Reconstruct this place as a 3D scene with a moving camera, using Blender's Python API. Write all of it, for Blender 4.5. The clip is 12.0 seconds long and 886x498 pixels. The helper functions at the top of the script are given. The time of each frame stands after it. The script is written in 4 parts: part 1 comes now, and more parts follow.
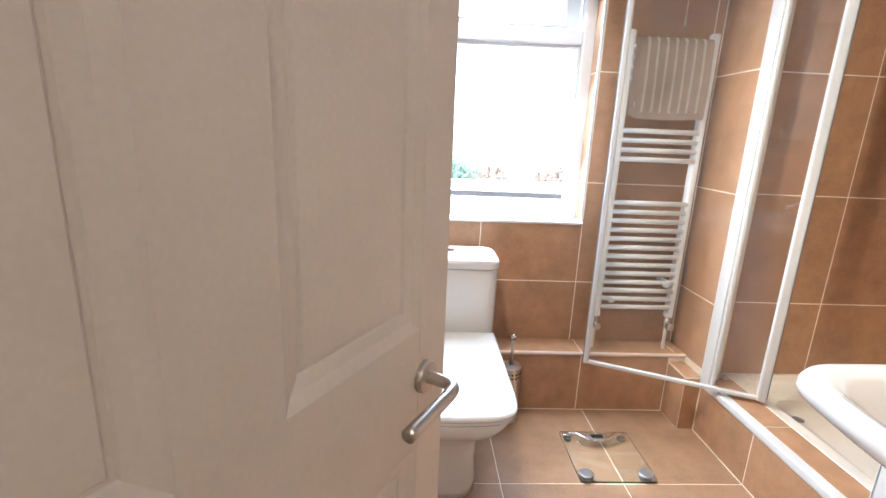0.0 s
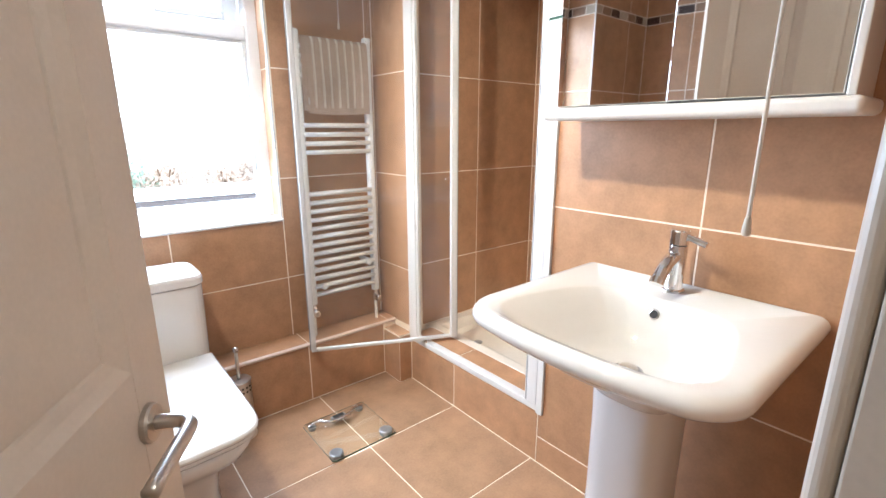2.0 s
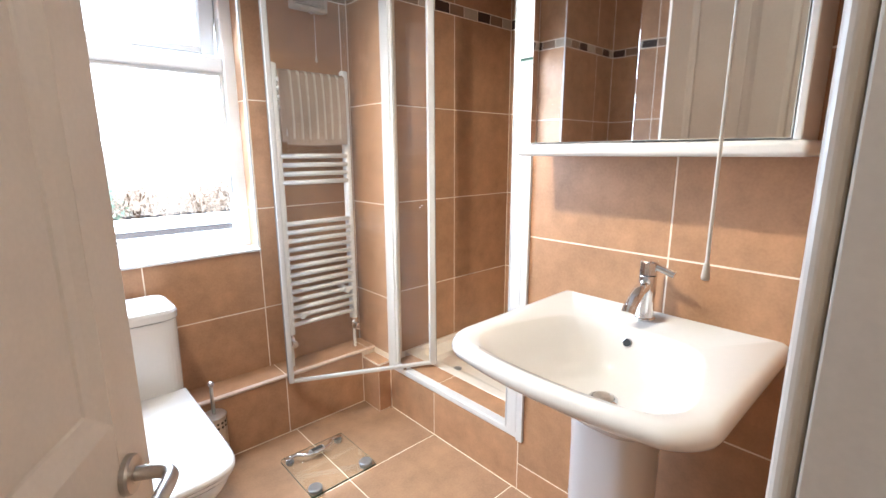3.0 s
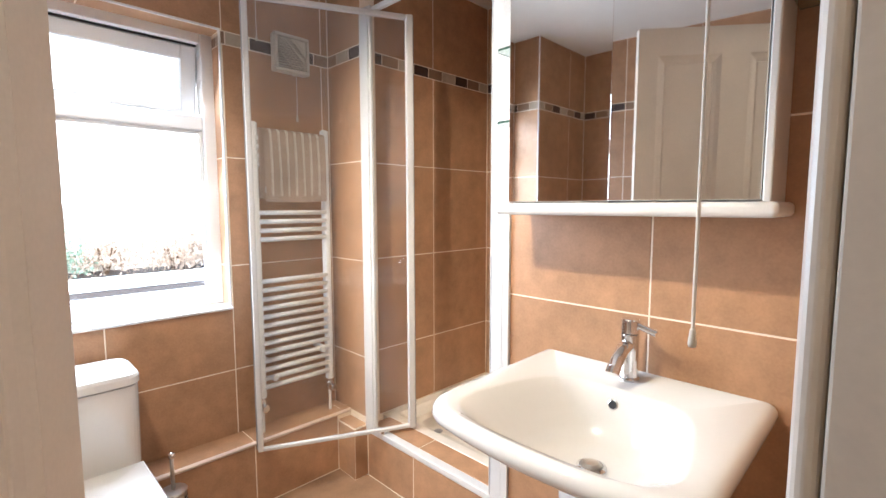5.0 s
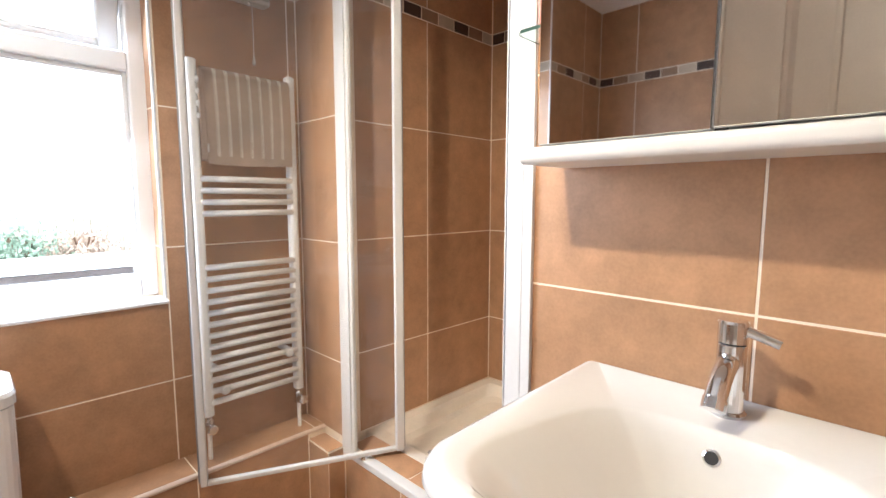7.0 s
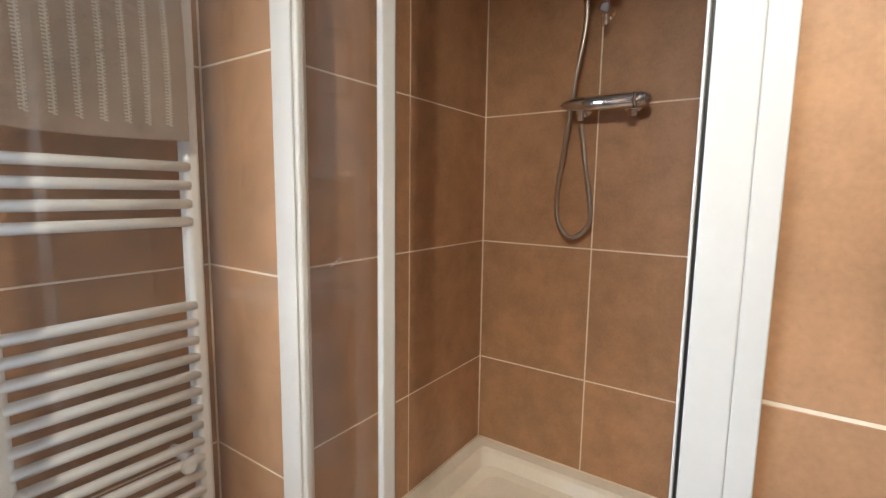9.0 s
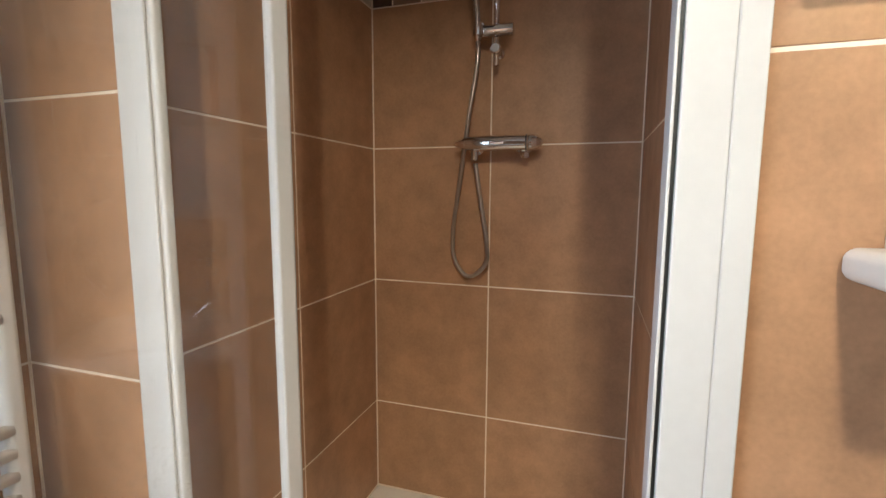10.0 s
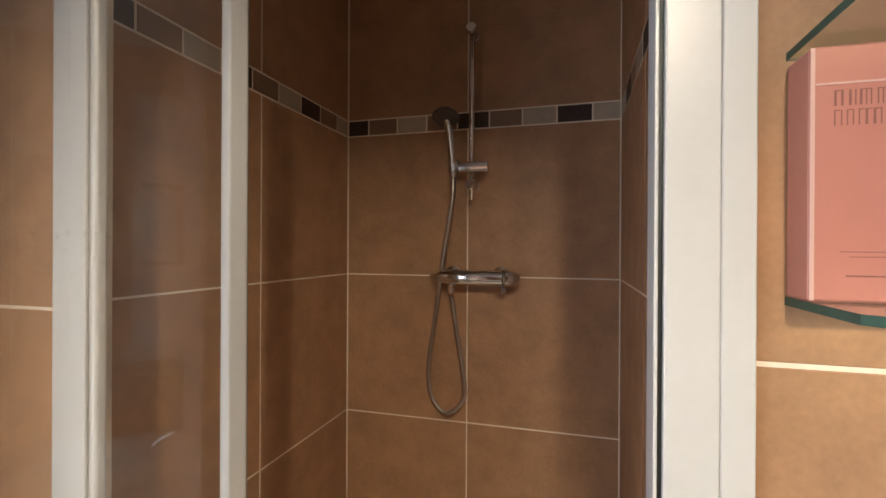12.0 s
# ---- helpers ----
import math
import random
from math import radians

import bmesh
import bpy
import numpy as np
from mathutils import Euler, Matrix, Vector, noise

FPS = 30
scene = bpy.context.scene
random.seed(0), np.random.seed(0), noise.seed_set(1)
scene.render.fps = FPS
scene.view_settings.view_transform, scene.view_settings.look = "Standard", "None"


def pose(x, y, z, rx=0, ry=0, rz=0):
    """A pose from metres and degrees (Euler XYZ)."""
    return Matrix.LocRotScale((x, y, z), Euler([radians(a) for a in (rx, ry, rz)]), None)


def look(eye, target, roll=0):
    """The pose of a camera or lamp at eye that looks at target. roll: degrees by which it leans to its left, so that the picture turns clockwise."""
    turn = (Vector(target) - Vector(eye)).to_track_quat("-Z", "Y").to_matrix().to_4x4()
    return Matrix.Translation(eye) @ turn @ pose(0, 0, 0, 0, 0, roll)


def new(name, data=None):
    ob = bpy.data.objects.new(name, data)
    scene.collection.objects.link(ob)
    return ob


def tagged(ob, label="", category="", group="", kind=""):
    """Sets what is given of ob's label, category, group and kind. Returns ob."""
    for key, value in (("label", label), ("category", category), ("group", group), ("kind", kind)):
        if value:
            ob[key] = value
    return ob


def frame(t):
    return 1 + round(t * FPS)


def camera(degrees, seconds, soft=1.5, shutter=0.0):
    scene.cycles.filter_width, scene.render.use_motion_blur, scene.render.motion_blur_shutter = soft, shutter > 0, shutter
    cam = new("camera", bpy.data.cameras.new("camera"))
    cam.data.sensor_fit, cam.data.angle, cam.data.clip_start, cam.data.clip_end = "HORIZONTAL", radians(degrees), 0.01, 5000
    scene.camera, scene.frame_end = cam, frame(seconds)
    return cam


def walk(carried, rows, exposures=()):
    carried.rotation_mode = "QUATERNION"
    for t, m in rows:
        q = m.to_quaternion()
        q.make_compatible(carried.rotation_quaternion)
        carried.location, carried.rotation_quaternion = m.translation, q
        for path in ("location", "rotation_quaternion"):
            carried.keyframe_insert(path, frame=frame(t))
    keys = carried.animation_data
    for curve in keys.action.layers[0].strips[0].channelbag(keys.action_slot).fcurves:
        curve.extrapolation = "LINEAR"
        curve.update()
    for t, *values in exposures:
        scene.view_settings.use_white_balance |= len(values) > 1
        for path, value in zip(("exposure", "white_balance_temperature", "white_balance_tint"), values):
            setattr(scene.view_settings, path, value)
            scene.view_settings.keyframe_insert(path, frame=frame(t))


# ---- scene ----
cam = camera(87.6, 12.0)
PATH = [
    (0, (-0.068, -0.035, 1.2), (0.029, 1.902, 0.714), 2.4),
    (0.5, (-0.039, 0.011, 1.193), (0.414, 1.897, 0.706), 1.5),
    (1, (-0.063, -0.005, 1.19), (0.733, 1.764, 0.705), 1.3),
    (1.5, (-0.08, -0.04, 1.203), (0.999, 1.572, 0.714), 0.3),
    (2, (-0.097, -0.064, 1.216), (1.137, 1.43, 0.722), -0.1),
    (2.5, (-0.106, -0.076, 1.233), (1.182, 1.378, 0.756), -0.1),
    (3, (-0.11, -0.074, 1.253), (1.211, 1.371, 0.845), -0.2),
    (3.5, (-0.107, -0.076, 1.266), (1.24, 1.364, 0.934), -0.2),
    (5.5, (-0.081, -0.034, 1.266), (1.334, 1.37, 1.095), -0.1),
    (6, (0.023, 0.055, 1.24), (1.434, 1.461, 1.061), -0.2),
    (6.5, (0.115, 0.143, 1.199), (1.537, 1.536, 1.003), -0.0),
    (6.7, (0.151, 0.177, 1.177), (1.566, 1.575, 0.97), 0.0),
    (8.5, (0.449, 0.729, 1.175), (2.003, 1.962, 0.925), 0.8),
    (9, (0.545, 0.866, 1.196), (2.181, 1.99, 0.953), 0.8),
    (9.5, (0.591, 0.971, 1.267), (2.382, 1.826, 1.017), 0.5),
    (10, (0.603, 0.998, 1.322), (2.49, 1.614, 1.081), 0.3),
    (10.5, (0.613, 1.003, 1.383), (2.531, 1.542, 1.219), 0.2),
    (11, (0.639, 1.011, 1.451), (2.564, 1.547, 1.375), 0.2),
    (11.5, (0.65, 1.006, 1.517), (2.576, 1.544, 1.513), 0.3),
    (12, (0.669, 0.999, 1.556), (2.592, 1.547, 1.553), 0.3),
]
walk(cam, [(t, look(eye, target, roll)) for t, eye, target, roll in PATH],
     [(0.0, 0.26, 5560, 9), (2.5, 0.27, 5650, 9), (5.3, 0.2, 5950, 11), (6.7, 0.1, 6050, 12), (8.5, -0.34, 5950, 8), (9.5, -0.6, 5950, 8), (10.5, -0.82, 6150, 8), (12.0, -1.02, 6450, 11)])

# ---- light ----
world = bpy.data.worlds.new("sky")
scene.world = world
world.use_nodes = True
wn = world.node_tree.nodes
sky = wn.new("ShaderNodeTexSky")
sky.sky_type = "NISHITA"
sky.sun_disc = False
sky.sun_elevation = radians(40)
sky.sun_rotation = radians(200)
wn["Background"].inputs["Strength"].default_value = 0.15
pale = wn.new("ShaderNodeHueSaturation")
pale.inputs["Saturation"].default_value, pale.inputs["Value"].default_value = 0.12, 3.8
world.node_tree.links.new(sky.outputs[0], pale.inputs["Color"])
world.node_tree.links.new(pale.outputs[0], wn["Background"].inputs["Color"])


def lamp(name, kind, m, power, colour, **kw):
    d = bpy.data.lights.new(name, kind)
    d.energy, d.color = power, colour
    for key, value in kw.items():
        if key == "size":
            d.size = value
        elif key == "size_y":
            d.shape, d.size_y = "RECTANGLE", value
        elif key == "soft":
            d.shadow_soft_size = value
        elif key == "angle":
            d.angle = value
        elif key == "cone":
            d.spot_size = value
        elif key == "blend":
            d.spot_blend = value
    ob = new(name, d)
    ob.matrix_world = m
    return ob


lamp("sun", "SUN", look((0, -6, 8), (0, 0, 0)), 5.0, (1, 0.96, 0.9), angle=radians(12))
# the sky's light in the window's opening, falling in at a slant
for z in (1.09, 1.41, 1.73):
    lamp("window_daylight", "AREA", look((0.0, 2.03, z), (0.0, 0.04, z - 1.15)), 15, (0.74, 0.86, 1.0), size=1.18, size_y=0.33)
# three ceiling spots: place, aim, power, cone
SPOTS = [((-0.20, 1.08, 2.30), (0.30, 1.90, 0.40), 72.0, 94, 0.8), ((-0.11, 0.89, 2.30), (1.13, 0.66, 0.44), 130.0, 68, 0.85), ((-0.06, 0.80, 2.30), (2.06, 1.56, 0.92), 122.0, 50, 1.0)]
for at, aim, power, cone, blend in SPOTS:
    lamp("spot_bulb_light", "SPOT", look(at, aim), power, (1.0, 0.86, 0.64), soft=0.045, cone=radians(cone), blend=blend)
# unseen fill added in the hall to brighten the door's face and the jamb
lamp("hall_fill", "POINT", pose(0.05, -1.2, 2.1), 18.0, (1.0, 0.90, 0.76), soft=0.1)


# ---- materials ----
def mat(name, colour, rough=0.5, metal=0.0, var=0.12, scale=6.0, fine=90.0, bump=0.02, rnd=0.0, spec=0.5, coat=0.0, dist=0.004):
    m = bpy.data.materials.new(name)
    m.use_nodes = True
    nt = m.node_tree
    n, l = nt.nodes, nt.links
    b = n["Principled BSDF"]
    b.inputs["Roughness"].default_value = rough
    b.inputs["Metallic"].default_value = metal
    b.inputs["Specular IOR Level"].default_value = spec
    b.inputs["Coat Weight"].default_value = coat
    geo = n.new("ShaderNodeNewGeometry")
    src = geo.outputs["Position"]
    a = n.new("ShaderNodeTexNoise")
    a.inputs["Scale"].default_value, a.inputs["Detail"].default_value, a.inputs["Roughness"].default_value = scale, 6, 0.62
    f = n.new("ShaderNodeTexNoise")
    f.inputs["Scale"].default_value, f.inputs["Detail"].default_value = fine, 4
    l.new(src, a.inputs["Vector"]), l.new(src, f.inputs["Vector"])
    mix = n.new("ShaderNodeMix")
    mix.data_type = "RGBA"
    c = Vector(colour)
    c2 = c * (1 - 2.2 * var)
    mix.inputs[6].default_value = (*[min(1, x) for x in (c * (1 + var))], 1)
    mix.inputs[7].default_value = (*c2, 1)
    add = n.new("ShaderNodeMath")
    add.operation = "MULTIPLY_ADD"
    l.new(f.outputs["Fac"], add.inputs[0])
    add.inputs[1].default_value = 0.35
    l.new(a.outputs["Fac"], add.inputs[2])
    ramp = n.new("ShaderNodeMapRange")
    ramp.inputs[1].default_value, ramp.inputs[2].default_value = 0.42, 0.95
    l.new(add.outputs[0], ramp.inputs[0])
    l.new(ramp.outputs[0], mix.inputs[0])
    out = mix.outputs[2]
    if rnd:
        info = n.new("ShaderNodeObjectInfo")
        rr = n.new("ShaderNodeMapRange")
        rr.inputs[3].default_value, rr.inputs[4].default_value = 1 - rnd, 1 + rnd
        l.new(info.outputs["Random"], rr.inputs[0])
        hsv = n.new("ShaderNodeHueSaturation")
        l.new(rr.outputs[0], hsv.inputs["Value"])
        l.new(out, hsv.inputs["Color"])
        out = hsv.outputs[0]
    l.new(out, b.inputs["Base Color"])
    rm = n.new("ShaderNodeMapRange")
    rm.inputs[3].default_value, rm.inputs[4].default_value = max(0.02, rough * 0.85), min(1, rough * 1.2)
    l.new(a.outputs["Fac"], rm.inputs[0])
    l.new(rm.outputs[0], b.inputs["Roughness"])
    if bump:
        bp = n.new("ShaderNodeBump")
        bp.inputs["Strength"].default_value, bp.inputs["Distance"].default_value = bump, dist
        l.new(f.outputs["Fac"], bp.inputs["Height"])
        l.new(bp.outputs[0], b.inputs["Normal"])
    return m


def glass_mat(name, tint=(1, 1, 1), rough=0.0, haze=0.0):
    """Clear glass. Where haze is given: specks of dried water, and an even veil painting in glare."""
    m = bpy.data.materials.new(name)
    m.use_nodes = True
    n, l = m.node_tree.nodes, m.node_tree.links
    b = n["Principled BSDF"]
    b.inputs["Base Color"].default_value = (*tint, 1)
    b.inputs["Transmission Weight"].default_value = 1.0
    b.inputs["Roughness"].default_value = rough
    b.inputs["IOR"].default_value = 1.45
    if haze:
        geo = n.new("ShaderNodeNewGeometry")
        a, f = n.new("ShaderNodeTexNoise"), n.new("ShaderNodeTexNoise")
        a.inputs["Scale"].default_value, f.inputs["Scale"].default_value = 5.0, 160.0
        f.inputs["Detail"].default_value = 3
        l.new(geo.outputs["Position"], a.inputs["Vector"]), l.new(geo.outputs["Position"], f.inputs["Vector"])
        r1, r2 = n.new("ShaderNodeMapRange"), n.new("ShaderNodeMapRange")
        r1.inputs[1].default_value, r1.inputs[2].default_value = 0.45, 0.75
        r2.inputs[1].default_value, r2.inputs[2].default_value = 0.58, 0.72
        l.new(a.outputs["Fac"], r1.inputs[0]), l.new(f.outputs["Fac"], r2.inputs[0])
        mu = n.new("ShaderNodeMath")
        mu.operation = "MULTIPLY"
        l.new(r1.outputs[0], mu.inputs[0]), l.new(r2.outputs[0], mu.inputs[1])
        sc = n.new("ShaderNodeMath")
        sc.operation = "MULTIPLY_ADD"
        l.new(mu.outputs[0], sc.inputs[0])
        # factor for the water specks, then the even veil that stands in for glare
        sc.inputs[1].default_value, sc.inputs[2].default_value = haze * 18, haze
        df = n.new("ShaderNodeBsdfDiffuse")
        df.inputs[0].default_value = (0.75, 0.73, 0.70, 1)
        mx = n.new("ShaderNodeMixShader")
        l.new(sc.outputs[0], mx.inputs[0]), l.new(b.outputs[0], mx.inputs[1]), l.new(df.outputs[0], mx.inputs[2])
        l.new(mx.outputs[0], n["Material Output"].inputs[0])
    return m


TILE = mat("stone_tile", (0.42, 0.236, 0.129), 0.42, var=0.125, scale=11, fine=140, bump=0.07, rnd=0.06, spec=0.4)
FLOOR_TILE = mat("floor_tile", (0.38, 0.226, 0.130), 0.38, var=0.15, scale=7, fine=120, bump=0.06, rnd=0.05)
GROUT = mat("cream_grout", (0.86, 0.75, 0.61), 0.85, var=0.08, fine=200)
DARK = mat("dark_mosaic", (0.060, 0.032, 0.022), 0.55, var=0.15, rnd=0.15)
MID = mat("taupe_mosaic", (0.27, 0.17, 0.11), 0.35, var=0.12, rnd=0.12)
PALE = mat("pale_mosaic", (0.46, 0.38, 0.29), 0.35, var=0.10, rnd=0.1)
WHITE = mat("white_gloss_paint", (0.68, 0.65, 0.61), 0.3, var=0.03, scale=3, bump=0.02)
# the white gloss again, darker and warmer: the architrave's shade put into its colour
SHADEDGLOSS = mat("shaded_white_gloss_paint", (0.64, 0.56, 0.47), 0.32, var=0.04, scale=3, bump=0.03)
PVC = mat("white_upvc", (0.76, 0.76, 0.76), 0.28, var=0.02, scale=3)
METALWHITE = mat("white_powder_coat", (0.74, 0.725, 0.70), 0.32, var=0.03, scale=4)
FRAMEWHITE = mat("white_coated_aluminium", (0.62, 0.61, 0.60), 0.3, var=0.03, scale=4)
DOORPAINT = mat("cream_door_paint", (0.66, 0.58, 0.49), 0.42, var=0.05, scale=2.5, fine=160, bump=0.05)
PLASTER = mat("white_ceiling_paint", (0.80, 0.79, 0.76), 0.85, var=0.04, scale=2, bump=0.06)
HALLPAINT = mat("magnolia_wall_paint", (0.70, 0.62, 0.52), 0.8, var=0.04, scale=2, bump=0.05)
CARPET = mat("beige_carpet", (0.36, 0.29, 0.22), 0.95, var=0.2, fine=350, bump=0.4)
CERAMIC = mat("white_ceramic", (0.66, 0.64, 0.61), 0.09, var=0.015, scale=2, bump=0.0, coat=0.5)
TRAY = mat("cream_acrylic", (0.76, 0.70, 0.61), 0.2, var=0.05, scale=4, bump=0.01)
CHROME = mat("chrome", (0.78, 0.78, 0.79), 0.09, 1.0, var=0.04, bump=0.0)
STEEL = mat("brushed_steel", (0.56, 0.52, 0.47), 0.3, 1.0, var=0.08, fine=300, bump=0.03)
GREYMETAL = mat("grey_satin_metal", (0.33, 0.33, 0.33), 0.35, 0.6, var=0.08)
DARKMETAL_SHADE = mat("dark_chrome_plastic_and_shade", (0.10, 0.09, 0.085), 0.25, 0.3, var=0.1)
BLACK = mat("black_rubber_and_shade", (0.02, 0.02, 0.02), 0.5)
BROWNTRIM = mat("pinkish_tile_trim", (0.66, 0.52, 0.43), 0.4, var=0.05)
TOWELM = mat("taupe_terry", (0.60, 0.46, 0.36), 0.95, var=0.15, fine=500, bump=0.7, dist=0.003)
TOWELS = mat("cream_terry", (0.86, 0.80, 0.71), 0.95, var=0.12, fine=500, bump=0.7, dist=0.003)
FANM = mat("ivory_plastic", (0.55, 0.50, 0.42), 0.45, var=0.05)
CORD = mat("cotton_cord", (0.70, 0.65, 0.58), 0.9, var=0.1, fine=300)
PINK = mat("pink_card", (0.50, 0.20, 0.155), 0.4, var=0.03, scale=3)
PINKPALE = mat("pale_pink_card", (0.66, 0.42, 0.37), 0.4, var=0.03)
INK = mat("brown_print", (0.27, 0.10, 0.08), 0.5)
MIRROR = mat("mirror_silver", (0.90, 0.90, 0.88), 0.02, 1.0, var=0.0, bump=0.0)
GLASS = glass_mat("clear_glass")
SHOWERGLASS = glass_mat("shower_glass", (0.97, 0.97, 0.96), haze=0.015)
PLATEGLASS = glass_mat("plate_glass", (0.88, 0.92, 0.90))
SHELFGLASS = glass_mat("green_glass", (0.72, 0.86, 0.80))
SHELFEDGE = mat("green_glass_edge", (0.035, 0.080, 0.058), 0.4, var=0.1, spec=0.15)
GRASS = mat("lawn_grass", (0.10, 0.14, 0.05), 0.9, var=0.3, scale=2, fine=40)
TWIG = mat("brown_twig", (0.22, 0.15, 0.10), 0.8, var=0.2)
SOIL = mat("dark_soil", (0.11, 0.10, 0.10), 0.95, var=0.3, scale=8)
# leaves and fence are paled: the glare of daylight outside is in their colours
RUSSET = mat("russet_leaf", (0.68, 0.57, 0.47), 0.6, var=0.3, scale=5, fine=30)
LEAF = mat("hedge_leaf", (0.40, 0.58, 0.46), 0.6, var=0.3, scale=5, fine=30)
FENCE = mat("glare_pale_fence_wood", (0.78, 0.73, 0.67), 0.85, var=0.2, scale=4, rnd=0.15)


def bulb_mat():
    m = bpy.data.materials.new("lit_bulb")
    m.use_nodes = True
    b = m.node_tree.nodes["Principled BSDF"]
    b.inputs["Emission Color"].default_value = (1.0, 0.8, 0.55, 1)
    b.inputs["Emission Strength"].default_value = 5
    return m


BULB = bulb_mat()


# ---- building helpers ----
def link(name, bm, material, parent=None, label="", smooth=False):
    me = bpy.data.meshes.new(name)
    bm.to_mesh(me)
    bm.free()
    if smooth:
        me.polygons.foreach_set("use_smooth", [True] * len(me.polygons))
    for m in (material if isinstance(material, (list, tuple)) else [material]):
        me.materials.append(m)
    ob = new(name, me)
    if parent is not None:
        ob.parent = parent
    if label:
        ob["label"] = label
    return ob


part = link


def thing(name, at, label, category, group="", rz=0.0):
    ob = new(name)
    ob.matrix_world = pose(*at, 0, 0, rz)
    return tagged(ob, label, category, group)


def box(lo, hi, bevel=0.0, seg=2, bm=None, m=None):
    bm = bm or bmesh.new()
    lo, hi = Vector(lo), Vector(hi)
    r = bmesh.ops.create_cube(bm, size=1.0)["verts"]
    for v in r:
        v.co = Vector([(lo[i] + hi[i]) / 2 + v.co[i] * (hi[i] - lo[i]) for i in range(3)])
    if bevel:
        es = list({e for v in r for e in v.link_edges})
        r = bmesh.ops.bevel(bm, geom=es, offset=bevel, segments=seg, affect="EDGES", profile=0.5)["verts"]
    if m is not None:
        bmesh.ops.transform(bm, matrix=m, verts=list({v for v in r}))
    return bm


def tube(points, radius, sides=12, bm=None, caps=True, radii=None):
    """A round bar along a line of points."""
    bm = bm or bmesh.new()
    pts = [Vector(p) for p in points]
    rings = []
    side = None
    for i, p in enumerate(pts):
        d = (pts[min(i + 1, len(pts) - 1)] - pts[max(i - 1, 0)]).normalized()
        if side is None:
            side = d.orthogonal().normalized()
        side = (side - d * side.dot(d)).normalized()
        up = d.cross(side)
        r = radii[i] if radii else radius
        rings.append([bm.verts.new(p + r * (math.cos(a) * side + math.sin(a) * up)) for a in [2 * math.pi * k / sides for k in range(sides)]])
    for a, b in zip(rings, rings[1:]):
        for k in range(sides):
            bm.faces.new((a[k], a[(k + 1) % sides], b[(k + 1) % sides], b[k]))
    if caps:
        bm.faces.new(rings[0][::-1])
        bm.faces.new(rings[-1])
    return bm


def lathe(profile, sides=32, bm=None, m=None):
    """A turned body from (radius, height) pairs."""
    bm = bm or bmesh.new()
    rings = []
    for r, z in profile:
        rings.append([bm.verts.new((r * math.cos(2 * math.pi * k / sides), r * math.sin(2 * math.pi * k / sides), z)) for k in range(sides)])
    for a, b in zip(rings, rings[1:]):
        for k in range(sides):
            bm.faces.new((a[k], a[(k + 1) % sides], b[(k + 1) % sides], b[k]))
    bm.faces.new(rings[0][::-1])
    bm.faces.new(rings[-1])
    if m is not None:
        bmesh.ops.transform(bm, matrix=m, verts=[v for ring in rings for v in ring])
    return bm


def loft(sections, bm=None, caps=(True, True)):
    """A skin over closed outlines that all have the same number of points."""
    bm = bm or bmesh.new()
    rings = [[bm.verts.new(p) for p in s] for s in sections]
    n = len(rings[0])
    for a, b in zip(rings, rings[1:]):
        for k in range(n):
            bm.faces.new((a[k], a[(k + 1) % n], b[(k + 1) % n], b[k]))
    if caps[0]:
        bm.faces.new(rings[0][::-1])
    if caps[1]:
        bm.faces.new(rings[-1])
    bmesh.ops.recalc_face_normals(bm, faces=bm.faces)
    return bm


def arc(points, steps=8):
    """A smooth line through points (Catmull-Rom)."""
    p = [Vector(q) for q in points]
    p = [p[0] * 2 - p[1]] + p + [p[-1] * 2 - p[-2]]
    out = []
    for i in range(1, len(p) - 2):
        for k in range(steps):
            t = k / steps
            a, b, c, d = p[i - 1:i + 3]
            out.append(0.5 * (2 * b + (c - a) * t + (2 * a - 5 * b + 4 * c - d) * t * t + (3 * b - a - 3 * c + d) * t ** 3))
    return out + [p[-2]]


def rounded(cx, cy, hx, hy, r, z, steps=6):
    """A rounded rectangle's outline at height z."""
    pts = []
    for sx, sy, a0 in ((1, 1, 0), (-1, 1, 90), (-1, -1, 180), (1, -1, 270)):
        for k in range(steps + 1):
            a = radians(a0 + 90 * k / steps)
            pts.append((cx + sx * (hx - r) + r * math.cos(a), cy + sy * (hy - r) + r * math.sin(a), z))
    return pts


def superellipse(cx, cy, hx, hy, power, z, n=56):
    pts = []
    for k in range(n):
        a = 2 * math.pi * k / n
        c, s = math.cos(a), math.sin(a)
        pts.append((cx + hx * math.copysign(abs(c) ** (2 / power), c), cy + hy * math.copysign(abs(s) ** (2 / power), s), z))
    return pts


# ---- the room's measures ----
EAST, NORTH, SOUTH, WEST = 1.13, 1.945, -0.029, -1.30
SH_E, SH_N, SH_S = 2.060, 1.725, 0.874
CEIL = 2.40
ROWS_Z = [0.116, 0.568, 1.018, 1.470]
BAND = (1.924, 1.976)
TH = 0.008
BOX_X, BOX_Y = 0.68, 1.74


def structure(name, bm, material, label, category="wall"):
    return tagged(link(name, bm, material), label, category, kind="structure")


# floor slab, ceiling
floor = structure("floor", box((WEST - 0.1, SOUTH - 0.12, -0.15), (EAST + 0.1, NORTH, -0.0016)), GROUT, "brown square floor tiles with cream grout", "floor")
hall_floor = structure("floor_hall", box((-1.2, -2.2, -0.15), (1.4, SOUTH - 0.12, -0.002)), CARPET, "beige carpet in the hall outside", "floor")
structure("ceiling", box((WEST - 0.1, SOUTH - 0.12, CEIL), (SH_E + 0.1, NORTH + 0.3, CEIL + 0.1)), PLASTER, "white painted plaster ceiling", "ceiling")
